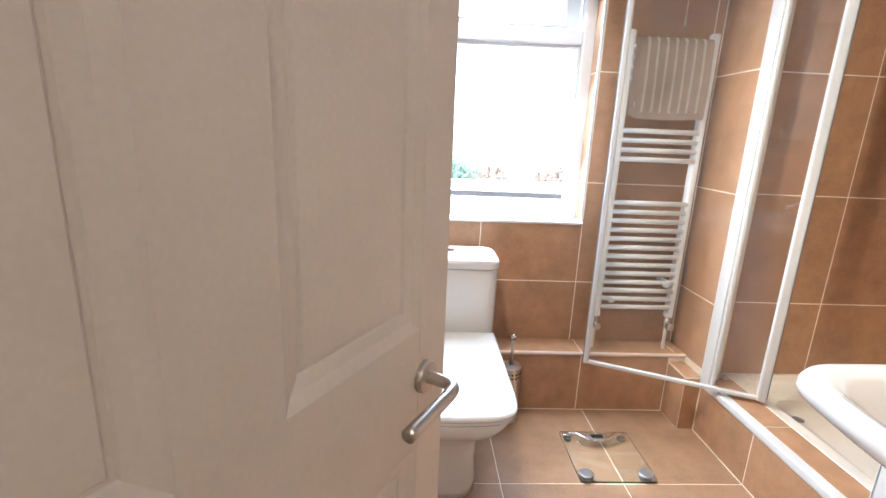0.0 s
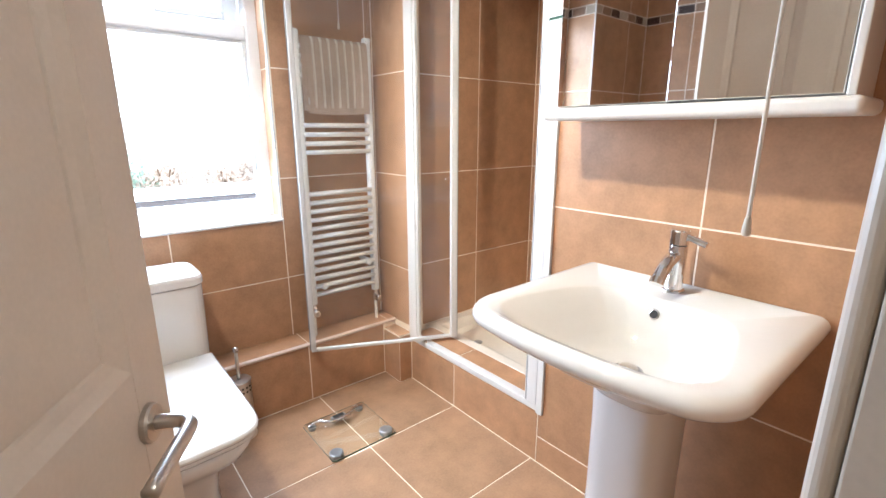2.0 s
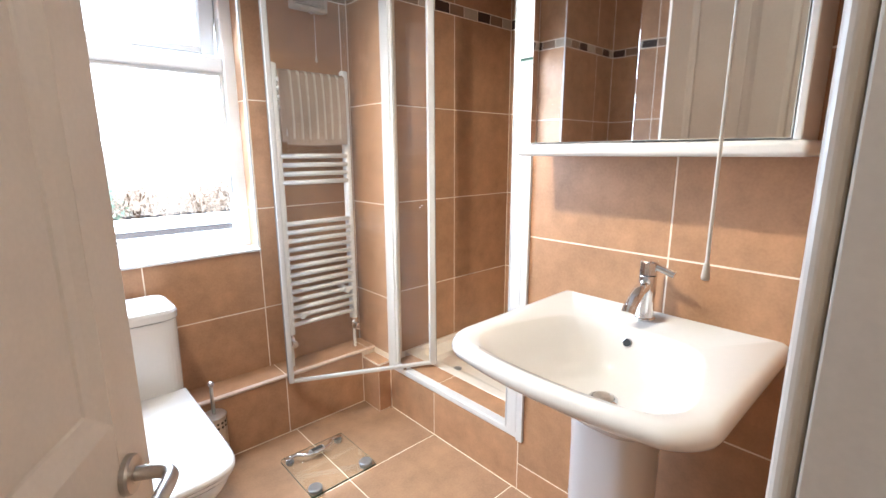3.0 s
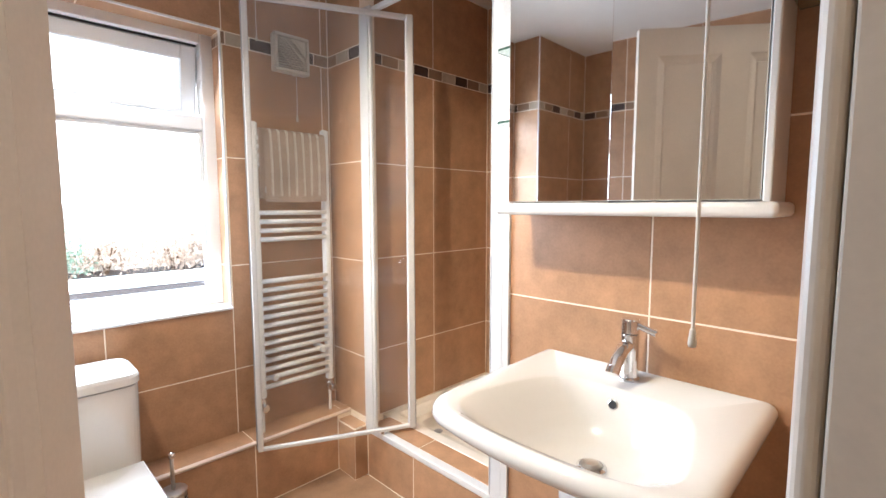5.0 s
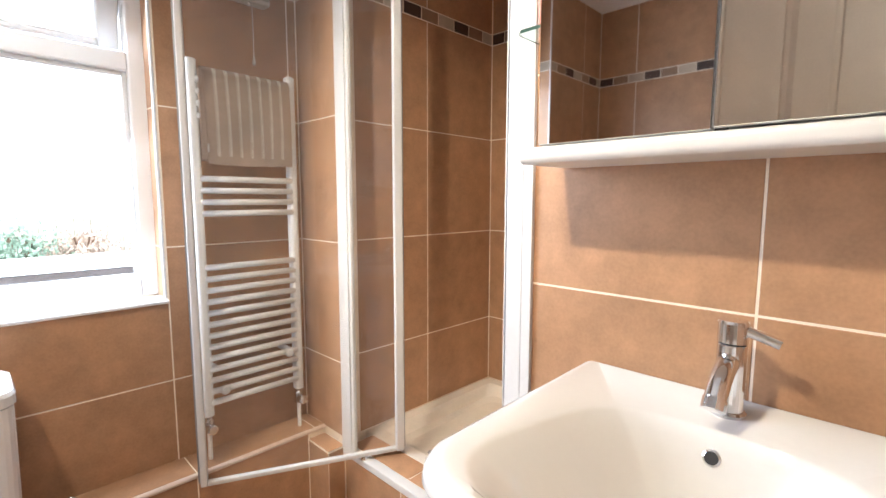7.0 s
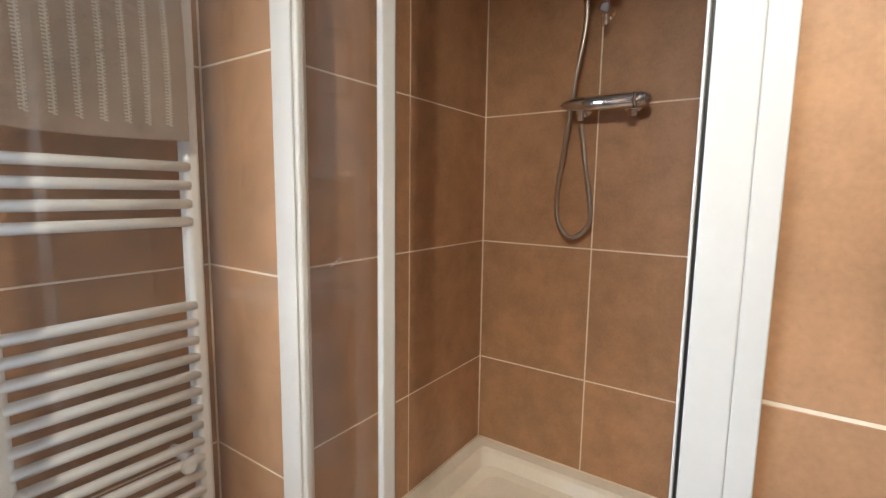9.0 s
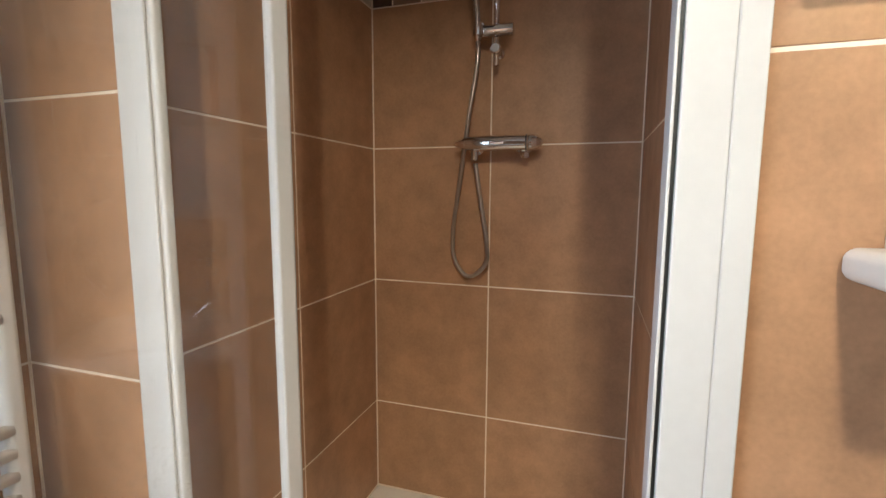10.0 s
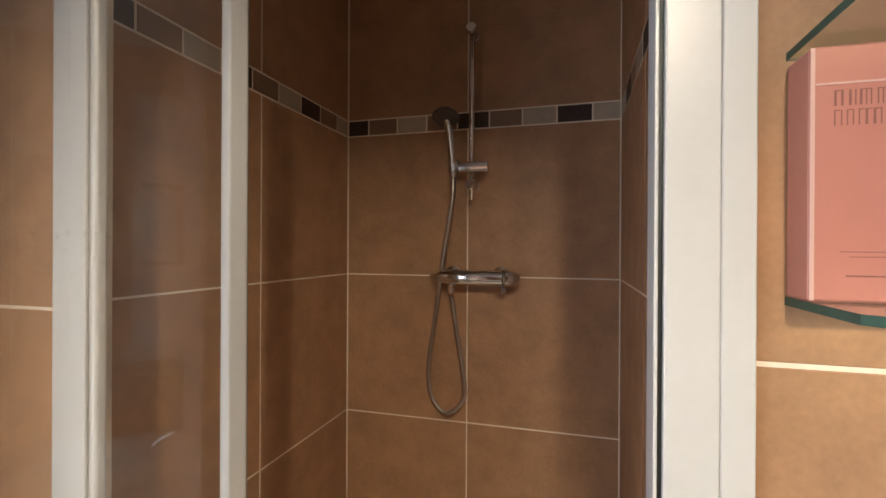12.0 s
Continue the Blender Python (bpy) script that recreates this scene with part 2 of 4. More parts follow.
structure("ceiling_hall", box((-1.3, -2.3, CEIL), (1.5, SOUTH - 0.12, CEIL + 0.1)), PLASTER, "white painted hall ceiling", "ceiling")

G = 0.0010
# north wall with the window's opening
WX0, WX1, WZ0, WZ1 = -0.62, 0.638, 0.845, 1.974
bm = box((WEST - 0.1, NORTH + G, -0.15), (WX0 - G, NORTH + 0.3, CEIL))
box((WX1 + G, NORTH + G, -0.15), (SH_E + 0.1, NORTH + 0.3, CEIL), bm=bm)
box((WX0 - G, NORTH + G, -0.15), (WX1 + G, NORTH + 0.3, WZ0 - 0.012), bm=bm)
box((WX0 - G, NORTH + G, WZ1 + G), (WX1 + G, NORTH + 0.3, CEIL), bm=bm)
wall_north = structure("wall_north", bm, GROUT, "brown tiled wall with window and mosaic border")
# shower's north wall packing and nib
bm = box((EAST + 0.075, SH_N + G, -0.1), (SH_E + 0.1, NORTH + G - 0.001, CEIL))
wall_shower_north = structure("wall_shower_north", bm, GROUT, "brown tiled shower side wall with mosaic border")
bm = box((EAST + G, 1.672, -0.1), (EAST + 0.074, NORTH + G - 0.001, CEIL))
wall_nib = structure("wall_nib", bm, GROUT, "narrow brown tiled return beside the shower")
wall_shower_east = structure("wall_shower_east", box((SH_E + G, SH_S - 0.1, -0.1), (SH_E + 0.1, SH_N + G - 0.001, CEIL)), GROUT, "brown tiled shower back wall with mosaic border")
bm = box((EAST + G, SOUTH - 0.12, -0.1), (EAST + 0.1, SH_S - 0.002, CEIL))
wall_east = structure("wall_east", bm, GROUT, "brown tiled wall behind the basin")
wall_shower_south = structure("wall_shower_south", box((EAST + 0.101, SH_S - 0.1, -0.1), (SH_E + 0.1, SH_S - G, CEIL)), GROUT, "brown tiled shower side wall")
wall_west = structure("wall_west", box((WEST - 0.1, SOUTH - 0.12, -0.1), (WEST - G, NORTH + G - 0.001, CEIL)), GROUT, "brown tiled wall with mosaic border")
wall_boxing = structure("wall_boxing", box((WEST - 0.05, BOX_Y + G, -0.1), (-BOX_X - G, NORTH + G - 0.001, CEIL)), GROUT, "tiled boxed-in corner from floor to ceiling")
structure("trim_corner", box((-BOX_X - 0.006, BOX_Y - 0.002, 0.0), (-BOX_X + 0.002, BOX_Y + 0.006, CEIL), 0.002, 1), PVC, "white tile trim on the boxed corner", "trim")
# south wall with the doorway
DX0, DX1, DZ = -0.452, 0.303, 2.03
bm = box((WEST, SOUTH - 0.12, -0.1), (DX0, SOUTH - G, CEIL))
box((DX1, SOUTH - 0.12, -0.1), (EAST + G, SOUTH - G, CEIL), bm=bm)
box((DX0, SOUTH - 0.12, DZ), (DX1, SOUTH - G, CEIL), bm=bm)
wall_south = structure("wall_south", bm, HALLPAINT, "tiled wall with the doorway")
# hall round the doorway
for nm, lo, hi in (("wall_hall_west", (-1.3, -2.3, -0.1), (-1.2, SOUTH - 0.121, CEIL)), ("wall_hall_east", (1.4, -2.3, -0.1), (1.5, SOUTH - 0.121, CEIL)), ("wall_hall_south", (-1.2, -2.3, -0.1), (1.4, -2.2, CEIL))):
    structure(nm, box(lo, hi), HALLPAINT, "plain magnolia painted hall wall")

for x, y, sx, sy in ((SH_E, SH_N, -1, -1), (SH_E, SH_S, -1, 1), (EAST, NORTH, -1, -1)):
    xs, ys = sorted((x, x + sx * 0.0035)), sorted((y, y + sy * 0.0035))
    structure("trim_grout", box((xs[0], ys[0], 0.245), (xs[1], ys[1], CEIL - 0.001)), GROUT, "cream grout line in the tiled corner", "trim")
# ---- doorway lining, architrave and door ----
def door_frame():
    root = thing("door_frame", (0, 0, 0), "white painted wooden door frame with rounded edges", "door frame")
    root["kind"] = "structure"
    for nm, x0, x1, xs in (("jamb", DX0, DX0 + 0.025, 1), ("jamb", DX1 - 0.025, DX1, -1)):
        # jambs take the door's cream so their shaded look is in the colour
        part(nm, box((x0, SOUTH - 0.125, 0), (x1, SOUTH - 0.0015, DZ), 0.002), DOORPAINT, root)
        a = DX0 - 0.048 if xs == 1 else DX1 - 0.0245
        part("architrave", box((a, SOUTH - 0.001, 0), (a + 0.07, SOUTH + 0.017, DZ + 0.06), 0.008, 4), SHADEDGLOSS, root)
        part("architrave", box((a, SOUTH - 0.141, 0), (a + 0.07, SOUTH - 0.126, DZ + 0.06), 0.006, 3), WHITE, root)
    part("head", box((DX0 + 0.0255, SOUTH - 0.125, DZ - 0.025), (DX1 - 0.0255, SOUTH + 0.004, DZ), 0.003), WHITE, root)
    part("head_architrave", box((DX0 + 0.0155, SOUTH - 0.001, DZ), (DX1 - 0.0155, SOUTH + 0.015, DZ + 0.059), 0.006), WHITE, root)
    strike = part("strike_plate", box((DX1 - 0.0275, SOUTH - 0.045, 0.78), (DX1 - 0.0252, SOUTH - 0.015, 0.93), 0.0008, 1), STEEL, root, "brushed steel strike plate")
    part("strike_hole", box((DX1 - 0.0285, SOUTH - 0.038, 0.83), (DX1 - 0.0276, SOUTH - 0.022, 0.87)), BLACK, strike)


def panelled_door(width, height, thick):
    """Leaf along +x from its hinge; the side at -y faces the hall when shut."""
    root = thing("door", (-0.424, 0.018, 0.006), "cream painted panelled door standing open", "door", rz=60)
    bm = bmesh.new()
    rails = [(0.0, 0.21), (0.735, 0.925), (height - 0.11, height)]
    us = [(0.0, 0.078), (0.300, 0.408), (width - 0.078, width)]
    for a, b in us:
        box((a, -thick, 0), (b, 0, height), bm=bm)
    cols = [(us[0][1], us[1][0]), (us[1][1], us[2][0])]
    for a, b in rails:
        for c0, c1 in cols:
            box((c0, -thick + 0.0005, a), (c1, -0.0005, b), bm=bm)
    part("leaf_frame", bm, DOORPAINT, root)
    for c0, c1 in cols:
        for z0, z1 in ((rails[0][1], rails[1][0]), (rails[1][1], rails[2][0])):
            bmp = bmesh.new()
            for side in (-1, 1):
                y_face = -thick if side < 0 else 0.0
                inw = 1 if side < 0 else -1
                rings = []
                for inset, depth in ((0.0, 0.0005), (0.004, 0.003), (0.014, 0.0085), (0.027, 0.0125), (0.029, 0.0155), (0.034, 0.0155), (0.037, 0.0120), (0.060, 0.0110)):
                    y = y_face + inw * depth * (1.0 if side < 0 else 0.13)
                    rings.append([bmp.verts.new(p) for p in ((c0 + inset, y, z0 + inset), (c1 - inset, y, z0 + inset), (c1 - inset, y, z1 - inset), (c0 + inset, y, z1 - inset))])
                for a, b in zip(rings, rings[1:]):
                    for k in range(4):
                        bmp.faces.new((a[k], a[(k + 1) % 4], b[(k + 1) % 4], b[k]))
                bmp.faces.new(rings[-1])
            bmesh.ops.recalc_face_normals(bmp, faces=bmp.faces)
            part("panel", bmp, DOORPAINT, root)
    # lever handles on roses, both sides
    hu, hz = width - 0.064, 0.846
    for side in (-1, 1):
        y0 = -thick if side < 0 else 0.0
        out = side
        part("rose", lathe([(0.0255, 0), (0.0255, 0.006), (0.0235, 0.009), (0.012, 0.0095), (0.011, 0.010)], 32, m=Matrix.Translation((hu, y0, hz)) @ pose(0, 0, 0, 90 if out < 0 else -90, 0, 0)), STEEL, root, "round brushed steel rose", smooth=False)
        pts = arc([(hu, y0 + out * 0.008, hz), (hu, y0 + out * 0.036, hz), (hu - 0.006, y0 + out * 0.050, hz), (hu - 0.022, y0 + out * 0.056, hz), (hu - 0.07, y0 + out * 0.056, hz), (hu - 0.132, y0 + out * 0.056, hz)], 6)
        part("lever", tube(pts, 0.0095, 16), STEEL, root, "bent brushed steel lever", smooth=True)
    part("latch_plate", box((width - 0.0004, -thick + 0.01, hz - 0.055), (width + 0.0015, -0.01, hz + 0.055), 0.0005, 1), STEEL, root)
    for z in (0.25, 1.75):
        part("hinge", tube([(-0.004, 0.004, z - 0.04), (-0.004, 0.004, z + 0.04)], 0.006, 12), STEEL, root)
    return root


door_frame()
panelled_door(0.735, 1.99, 0.035)


# ---- window ----
def window():
    root = thing("window_1", (0, 0, 0), "white plastic window with tilted top light", "window")
    root["kind"] = "structure"
    y0, y1 = 2.045, 2.115
    fx0, fx1, fz0, fz1 = WX0 - 0.006, WX1 + 0.006, WZ0 + 0.004, WZ1 + 0.006
    w = 0.052
    part("window_frame", box((fx0, y0, fz0), (fx0 + w, y1, fz1), 0.006, 2), PVC, root)
    part("window_frame", box((fx1 - w, y0, fz0), (fx1, y1, fz1), 0.006, 2), PVC, root)
    part("window_frame", box((fx0 + w, y0 + 0.001, fz0), (fx1 - w, y1, fz0 + 0.062), 0.006, 2), PVC, root)
    part("window_frame", box((fx0 + w, y0 + 0.001, fz1 - 0.045), (fx1 - w, y1, fz1), 0.006, 2), PVC, root)
    part("transom", box((fx0 + w, y0 + 0.002, 1.584), (fx1 - w, y1, 1.646), 0.007, 2), PVC, root)
    # beads and lower pane
    gx0, gx1, gz0, gz1 = fx0 + w, fx1 - w, fz0 + 0.062, 1.584
    for lo, hi in (((gx0, 2.062, gz0), (gx0 + 0.014, 2.08, gz1)), ((gx1 - 0.014, 2.062, gz0), (gx1, 2.08, gz1)), ((gx0 + 0.014, 2.063, gz0), (gx1 - 0.014, 2.08, gz0 + 0.014)), ((gx0 + 0.014, 2.063, gz1 - 0.014), (gx1 - 0.014, 2.08, gz1))):
        part("bead", box(lo, hi, 0.004), PVC, root)
    pane = part("pane", box((gx0, 2.082, gz0), (gx1, 2.088, gz1)), GLASS, root)
    pane.visible_shadow = False
    # top light, hinged at its head and pushed out a little
    sx0, sx1, sz0, sz1 = fx0 + w + 0.004, fx1 - w - 0.004, 1.642, fz1 - 0.052
    sash = part("top_sash", box((0, 0, 0), (0.001, 0.001, 0.001)), PVC, root)
    sash.data.clear_geometry()
    bm = bmesh.new()
    h = sz1 - sz0
    fw = 0.058
    box((sx0, 0, -h), (sx0 + fw, 0.05, 0), 0.006, 2, bm=bm)
    box((sx1 - fw, 0, -h), (sx1, 0.05, 0), 0.006, 2, bm=bm)
    box((sx0 + fw, 0.001, -h), (sx1 - fw, 0.049, -h + 0.042), 0.006, 2, bm=bm)
    box((sx0 + fw, 0.001, -fw), (sx1 - fw, 0.049, 0), 0.006, 2, bm=bm)
    bm.to_mesh(sash.data)
    bm.free()
    sash.data.materials.append(PVC) if not sash.data.materials else None
    sash.matrix_local = pose(0, 2.075, sz1, 9, 0, 0)
    p2 = part("sash_pane", box((sx0 + fw, 0.022, -h + 0.042), (sx1 - fw, 0.028, -fw)), GLASS, sash)
    p2.visible_shadow = False
    part("stay", tube([(sx1 - 0.3, -0.004, -h + 0.02), (sx1 - 0.06, -0.004, -h + 0.02)], 0.005, 8), PVC, sash)
    # a black strip painted in for the shadow in the gap above the sash
    part("sash_gap_shade", box((sx0 + 0.01, -0.004, 0.0005), (sx1 - 0.002, 0.012, 0.0075)), BLACK, sash, "black strip painting the shadow in the gap above the sash")
    part("hinge_arm", box((sx1 + 0.001, 0.01, -0.16), (sx1 + 0.003, 0.03, -0.04)), GREYMETAL, sash)
    # white sill board on the lower reveal, with its nosing
    part("window_sill", box((WX0 - 0.004, NORTH - 0.012, WZ0 - 0.012), (WX1 + 0.004, 2.045, WZ0), 0.004, 2), PVC, root, "white plastic window sill")
    for x in (WX0 + 0.0, WX1 - 0.008):
        part("reveal_trim", box((x, NORTH - 0.003, WZ0), (x + 0.008, NORTH + 0.006, WZ1), 0.002, 1), PVC, root)
    part("reveal_trim", box((WX0, NORTH - 0.003, WZ1), (WX1, NORTH + 0.006, WZ1 + 0.008), 0.002, 1), PVC, root)


window()


# ---- shower: kerb, tray, jambs, door ----
kerb = structure("shower_kerb", box((EAST + G, SH_S, -0.1), (1.262, 1.672, 0.2399)), GROUT, "low tiled kerb in front of the shower", "kerb")


def shower_tray():
    root = thing("shower_tray", (0, 0, 0), "cream shower tray with a raised rim", "shower tray")
    x0, x1, y0, y1 = 1.263, SH_E - 0.001, SH_S + 0.001, SH_N - 0.001
    cx, cy, hx, hy = (x0 + x1) / 2, (y0 + y1) / 2, (x1 - x0) / 2, (y1 - y0) / 2
    secs = [rounded(cx, cy, hx, hy, 0.004, 0.02), rounded(cx, cy, hx, hy, 0.004, 0.236), rounded(cx, cy, hx - 0.004, hy - 0.004, 0.006, 0.240),
            rounded(cx, cy, hx - 0.05, hy - 0.05, 0.02, 0.238), rounded(cx, cy, hx - 0.062, hy - 0.062, 0.03, 0.228), rounded(cx, cy, hx - 0.085, hy - 0.085, 0.05, 0.196), rounded(cx, cy, hx - 0.12, hy - 0.12, 0.06, 0.188),
            rounded(cx - 0.2, cy + 0.1, 0.05, 0.05, 0.049, 0.182)]
    part("tray", loft(secs), TRAY, root, smooth=False)
    part("waste", lathe([(0.019, 0.0), (0.021, 0.004), (0.008, 0.006)], 24, m=Matrix.Translation((1.40, 1.47, 0.186))), GREYMETAL, root, "dark metal waste")
    return root


shower_tray()

P_PIV = Vector((1.132, 1.548, 0))
P_FREE = Vector((0.656, 1.777, 0))


def shower_enclosure():
    root = thing("shower_door", (0, 0, 0), "clear glass pivot shower door in a white frame, open", "shower door")
    # fixed frame
    part("wall_profile", box((EAST - 0.012, 1.592, 0.243), (EAST + 0.006, 1.672, 2.112), 0.006, 3), FRAMEWHITE, root)
    part("wall_profile_lip", box((EAST - 0.018, 1.602, 0.2435), (EAST - 0.0125, 1.632, 2.107), 0.002), FRAMEWHITE, root)
    part("post", box((EAST - 0.012, 0.877, 0.243), (EAST + 0.022, 0.9225, 2.112), 0.002, 2), FRAMEWHITE, root)
    part("wall_trim", box((EAST - 0.0118, 0.850, 0.2105), (EAST - 0.0002, 0.8768, 2.399), 0.0012, 1), FRAMEWHITE, root)
    part("post_channel", box((EAST - 0.004, 0.9227, 0.2435), (EAST + 0.030, 0.9268, 2.107)), BLACK, root, "dark rubber seal")
    part("post_bead", box((EAST - 0.010, 0.927, 0.2435), (EAST + 0.030, 0.9305, 2.107), 0.001), FRAMEWHITE, root)
    part("sill_track", box((EAST - 0.008, 0.868, 0.217), (EAST + 0.032, 1.676, 0.243), 0.004, 2), FRAMEWHITE, root)
    part("head_track", box((EAST - 0.004, 0.931, 2.083), (EAST + 0.018, 1.592, 2.105), 0.004, 2), FRAMEWHITE, root)
    # swinging leaf
    d = (P_FREE - P_PIV).normalized()
    ang = math.degrees(math.atan2(d.y, d.x))
    leaf = part("glass_leaf", bmesh.new(), FRAMEWHITE, root)
    leaf.matrix_local = pose(P_PIV.x, P_PIV.y, 0.0, 0, 0, ang)
    a, b, z0, z1, t = -0.146, 0.527, 0.256, 2.076, 0.012
    bm = bmesh.new()
    for lo, hi in (((a, -t - 0.003, z0), (a + 0.030, t + 0.003, z1)), ((b - 0.021, -t, z0), (b, t, z1)), ((a + 0.030, -t + 0.001, z0), (b - 0.021, t - 0.001, z0 + 0.016)), ((a + 0.030, -t + 0.001, z1 - 0.022), (b - 0.021, t - 0.001, z1))):
        box(lo, hi, 0.004, 2, bm=bm)
    bm.to_mesh(leaf.data)
    bm.free()
    g = part("leaf_pane", box((a + 0.016, -0.003, z0 + 0.012), (b - 0.016, 0.003, z1 - 0.016)), SHOWERGLASS, leaf)
    g.visible_shadow = False
    part("seal", box((b + 0.0004, -0.004, z0 + 0.01), (b + 0.006, 0.004, z1 - 0.01)), GREYMETAL, leaf, "grey rubber seal strip")
    part("pivot_foot", tube([(0, 0, z0 - 0.012), (0, 0, z0 + 0.002)], 0.012, 16), CHROME, leaf)
    part("seal", box((a - 0.005, -0.004, z0 + 0.01), (a - 0.0004, 0.004, z1 - 0.01)), GREYMETAL, leaf, "grey rubber seal strip")


shower_enclosure()


def shower_mixer():
    root = thing("shower_mixer", (SH_E, 1.287, 1.471), "chrome bar shower valve on the tiled wall", "shower valve")
    prof = [(0.003, -0.132), (0.009, -0.125), (0.015, -0.108), (0.021, -0.085), (0.0235, -0.03), (0.0235, 0.03), (0.0225, 0.085), (0.022, 0.098), (0.016, 0.103), (0.006, 0.106)]
    part("bar_body", lathe(prof, 28, m=pose(-0.065, 0, 0, 90, 0, 0)), CHROME, root, smooth=True)
    for y in (-0.075, 0.075):
        part("wall_union", lathe([(0.030, 0), (0.030, 0.006), (0.016, 0.016), (0.014, 0.052)], 24, m=pose(0, y, 0, 0, -90, 0)), CHROME, root, smooth=False)
    part("outlet", lathe([(0.011, 0), (0.011, 0.03), (0.009, 0.032)], 16, m=pose(-0.065, 0.065, -0.05, 0, 0, 0)), CHROME, root)
    part("control_knob", lathe([(0.0215, 0), (0.0232, 0.002), (0.0232, 0.010), (0.0195, 0.024), (0.012, 0.036), (0.003, 0.041)], 24, m=pose(-0.065, -0.098, 0, 90, 0, 0)), CHROME, root)
    part("control_ring", lathe([(0.0238, 0), (0.0238, 0.003)], 24, m=pose(-0.065, -0.090, 0, 90, 0, 0)), BLACK, root)
    part("check_nut", lathe([(0.012, 0), (0.014, 0.003), (0.014, 0.018), (0.010, 0.02)], 6, m=pose(-0.05, -0.085, -0.045, 0, 0, 0)), CHROME, root)


def shower_rail():
    root = thing("shower_rail", (SH_E, 1.295, 0), "chrome riser rail with hand shower and hose", "shower rail")
    part("riser", tube([(-0.045, 0, 1.70), (-0.045, 0, 2.215)], 0.009, 16), CHROME, root, smooth=True)
    for z in (1.745, 2.205):
        part("bracket", lathe([(0.017, 0), (0.017, 0.004), (0.011, 0.012), (0.011, 0.05), (0.016, 0.052), (0.016, 0.064), (0.012, 0.067)], 20, m=pose(0, 0, z, 0, -90, 0)), CHROME, root)
    part("slider", tube([(-0.058, 0.064, 1.795), (-0.058, -0.052, 1.795)], 0.018, 18), CHROME, root)
    part("slider_grip", lathe([(0.017, 0), (0.015, 0.03), (0.017, 0.034)], 16, m=pose(-0.07, 0.05, 1.782, 0, 0, 0)), CHROME, root)
    grip = part("shower_handle", tube(arc([(-0.072, 0.050, 1.765), (-0.078, 0.052, 1.83), (-0.088, 0.058, 1.90), (-0.10, 0.066, 1.945)], 5), 0.011, 14, radii=None), CHROME, root, smooth=True)
    part("shower_head", lathe([(0.012, 0), (0.026, 0.006), (0.039, 0.018), (0.040, 0.025), (0.037, 0.029), (0.001, 0.029)], 30, m=pose(-0.096, 0.064, 1.955, 0, -156, 0)), DARKMETAL_SHADE, root, "dark grey round shower head", smooth=False)
    hose = arc([(-0.072, 0.050, 1.765), (-0.070, 0.052, 1.70), (-0.064, 0.078, 1.55), (-0.050, 0.105, 1.38), (-0.03, 0.134, 1.21), (-0.03, 0.131, 1.115), (-0.032, 0.098, 1.062), (-0.036, 0.062, 1.060), (-0.04, 0.024, 1.10), (-0.05, 0.018, 1.16), (-0.06, 0.038, 1.30), (-0.065, 0.055, 1.412)], 8)
    part("hose", tube(hose, 0.0068, 12), STEEL, root, "steel braided shower hose", smooth=True)


shower_mixer()
shower_rail()


# ---- ledge under the window and boxed pipes ----
ledge = structure("ledge", box((-BOX_X, 1.81 + G, -0.1), (EAST + G - 0.001, NORTH + G - 0.001, 0.2844)), GROUT, "low tiled ledge boxing in the pipes", "ledge")
pipe_box = structure("pipe_boxing", box((1.058 + G, 1.67 + G, -0.1), (EAST + G - 0.001, 1.81 + G - 0.001, 0.2499)), GROUT, "small tiled pipe boxing in the corner", "ledge")
structure("trim", tube([(-BOX_X, 1.812, 0.277), (EAST, 1.812, 0.277)], 0.009, 12), BROWNTRIM, "pale rounded tile trim along the ledge", "trim")


# ---- towel radiator ----
def towel_radiator():
    root = thing("towel_radiator", (0, 0, 0), "white ladder towel radiator fixed to the tiled wall", "radiator")
    yr = 1.868
    for x in (0.721, 1.053):
        bm = bmesh.new()
        loft([[(p[0], p[1], z) for p in rounded(x, yr, 0.016, 0.019, 0.012, 0)] for z in (0.443, 1.612)], bm=bm)
        part("upright", bm, METALWHITE, root)
        part("end_cap", lathe([(0.013, 0), (0.013, 0.004)], 16, m=pose(x, yr, 1.612)), METALWHITE, root)
        valve = part("valve", lathe([(0.009, 0), (0.016, 0.006), (0.016, 0.04), (0.011, 0.046), (0.011, 0.06)], 18, m=pose(x, yr, 0.384)), CHROME, root, "chrome radiator valve")
        part("valve_knob", lathe([(0.015, 0), (0.017, 0.004), (0.017, 0.024), (0.013, 0.028)], 18, m=pose(x, yr - 0.012, 0.402, 90, 0, 0)), CHROME, valve)
        part("pipe", tube([(x, yr, 0.28), (x, yr, 0.40)], 0.0075, 12), WHITE, root)
        for z in (0.60, 1.47):
            part("wall_bracket", tube([(x - 0.03 if x > 0.9 else x + 0.03, yr, z), (x - 0.03 if x > 0.9 else x + 0.03, NORTH, z)], 0.011, 14), METALWHITE, root)
    zs = [0.487 + 0.0385 * i for i in range(13)] + [1.128, 1.165, 1.203, 1.241, 1.44, 1.477, 1.515, 1.552]
    bar = tube([(0.728, yr - 0.012, 0), (1.046, yr - 0.012, 0)], 0.0105, 12)
    first = part("bar", bar, METALWHITE, root, smooth=True)
    first.location.z = zs[0]
    for z in zs[1:]:
        o = new("bar", first.data)
        o.parent = root
        o.location.z = z
    for x, z in ((0.772, 0.525), (1.008, 0.60)):
        part("bracket_cap", lathe([(0.016, 0), (0.016, 0.008), (0.012, 0.012)], 20, m=pose(x, yr - 0.02, z, 90, 0, 0)), METALWHITE, root)
    return root


towel_radiator()


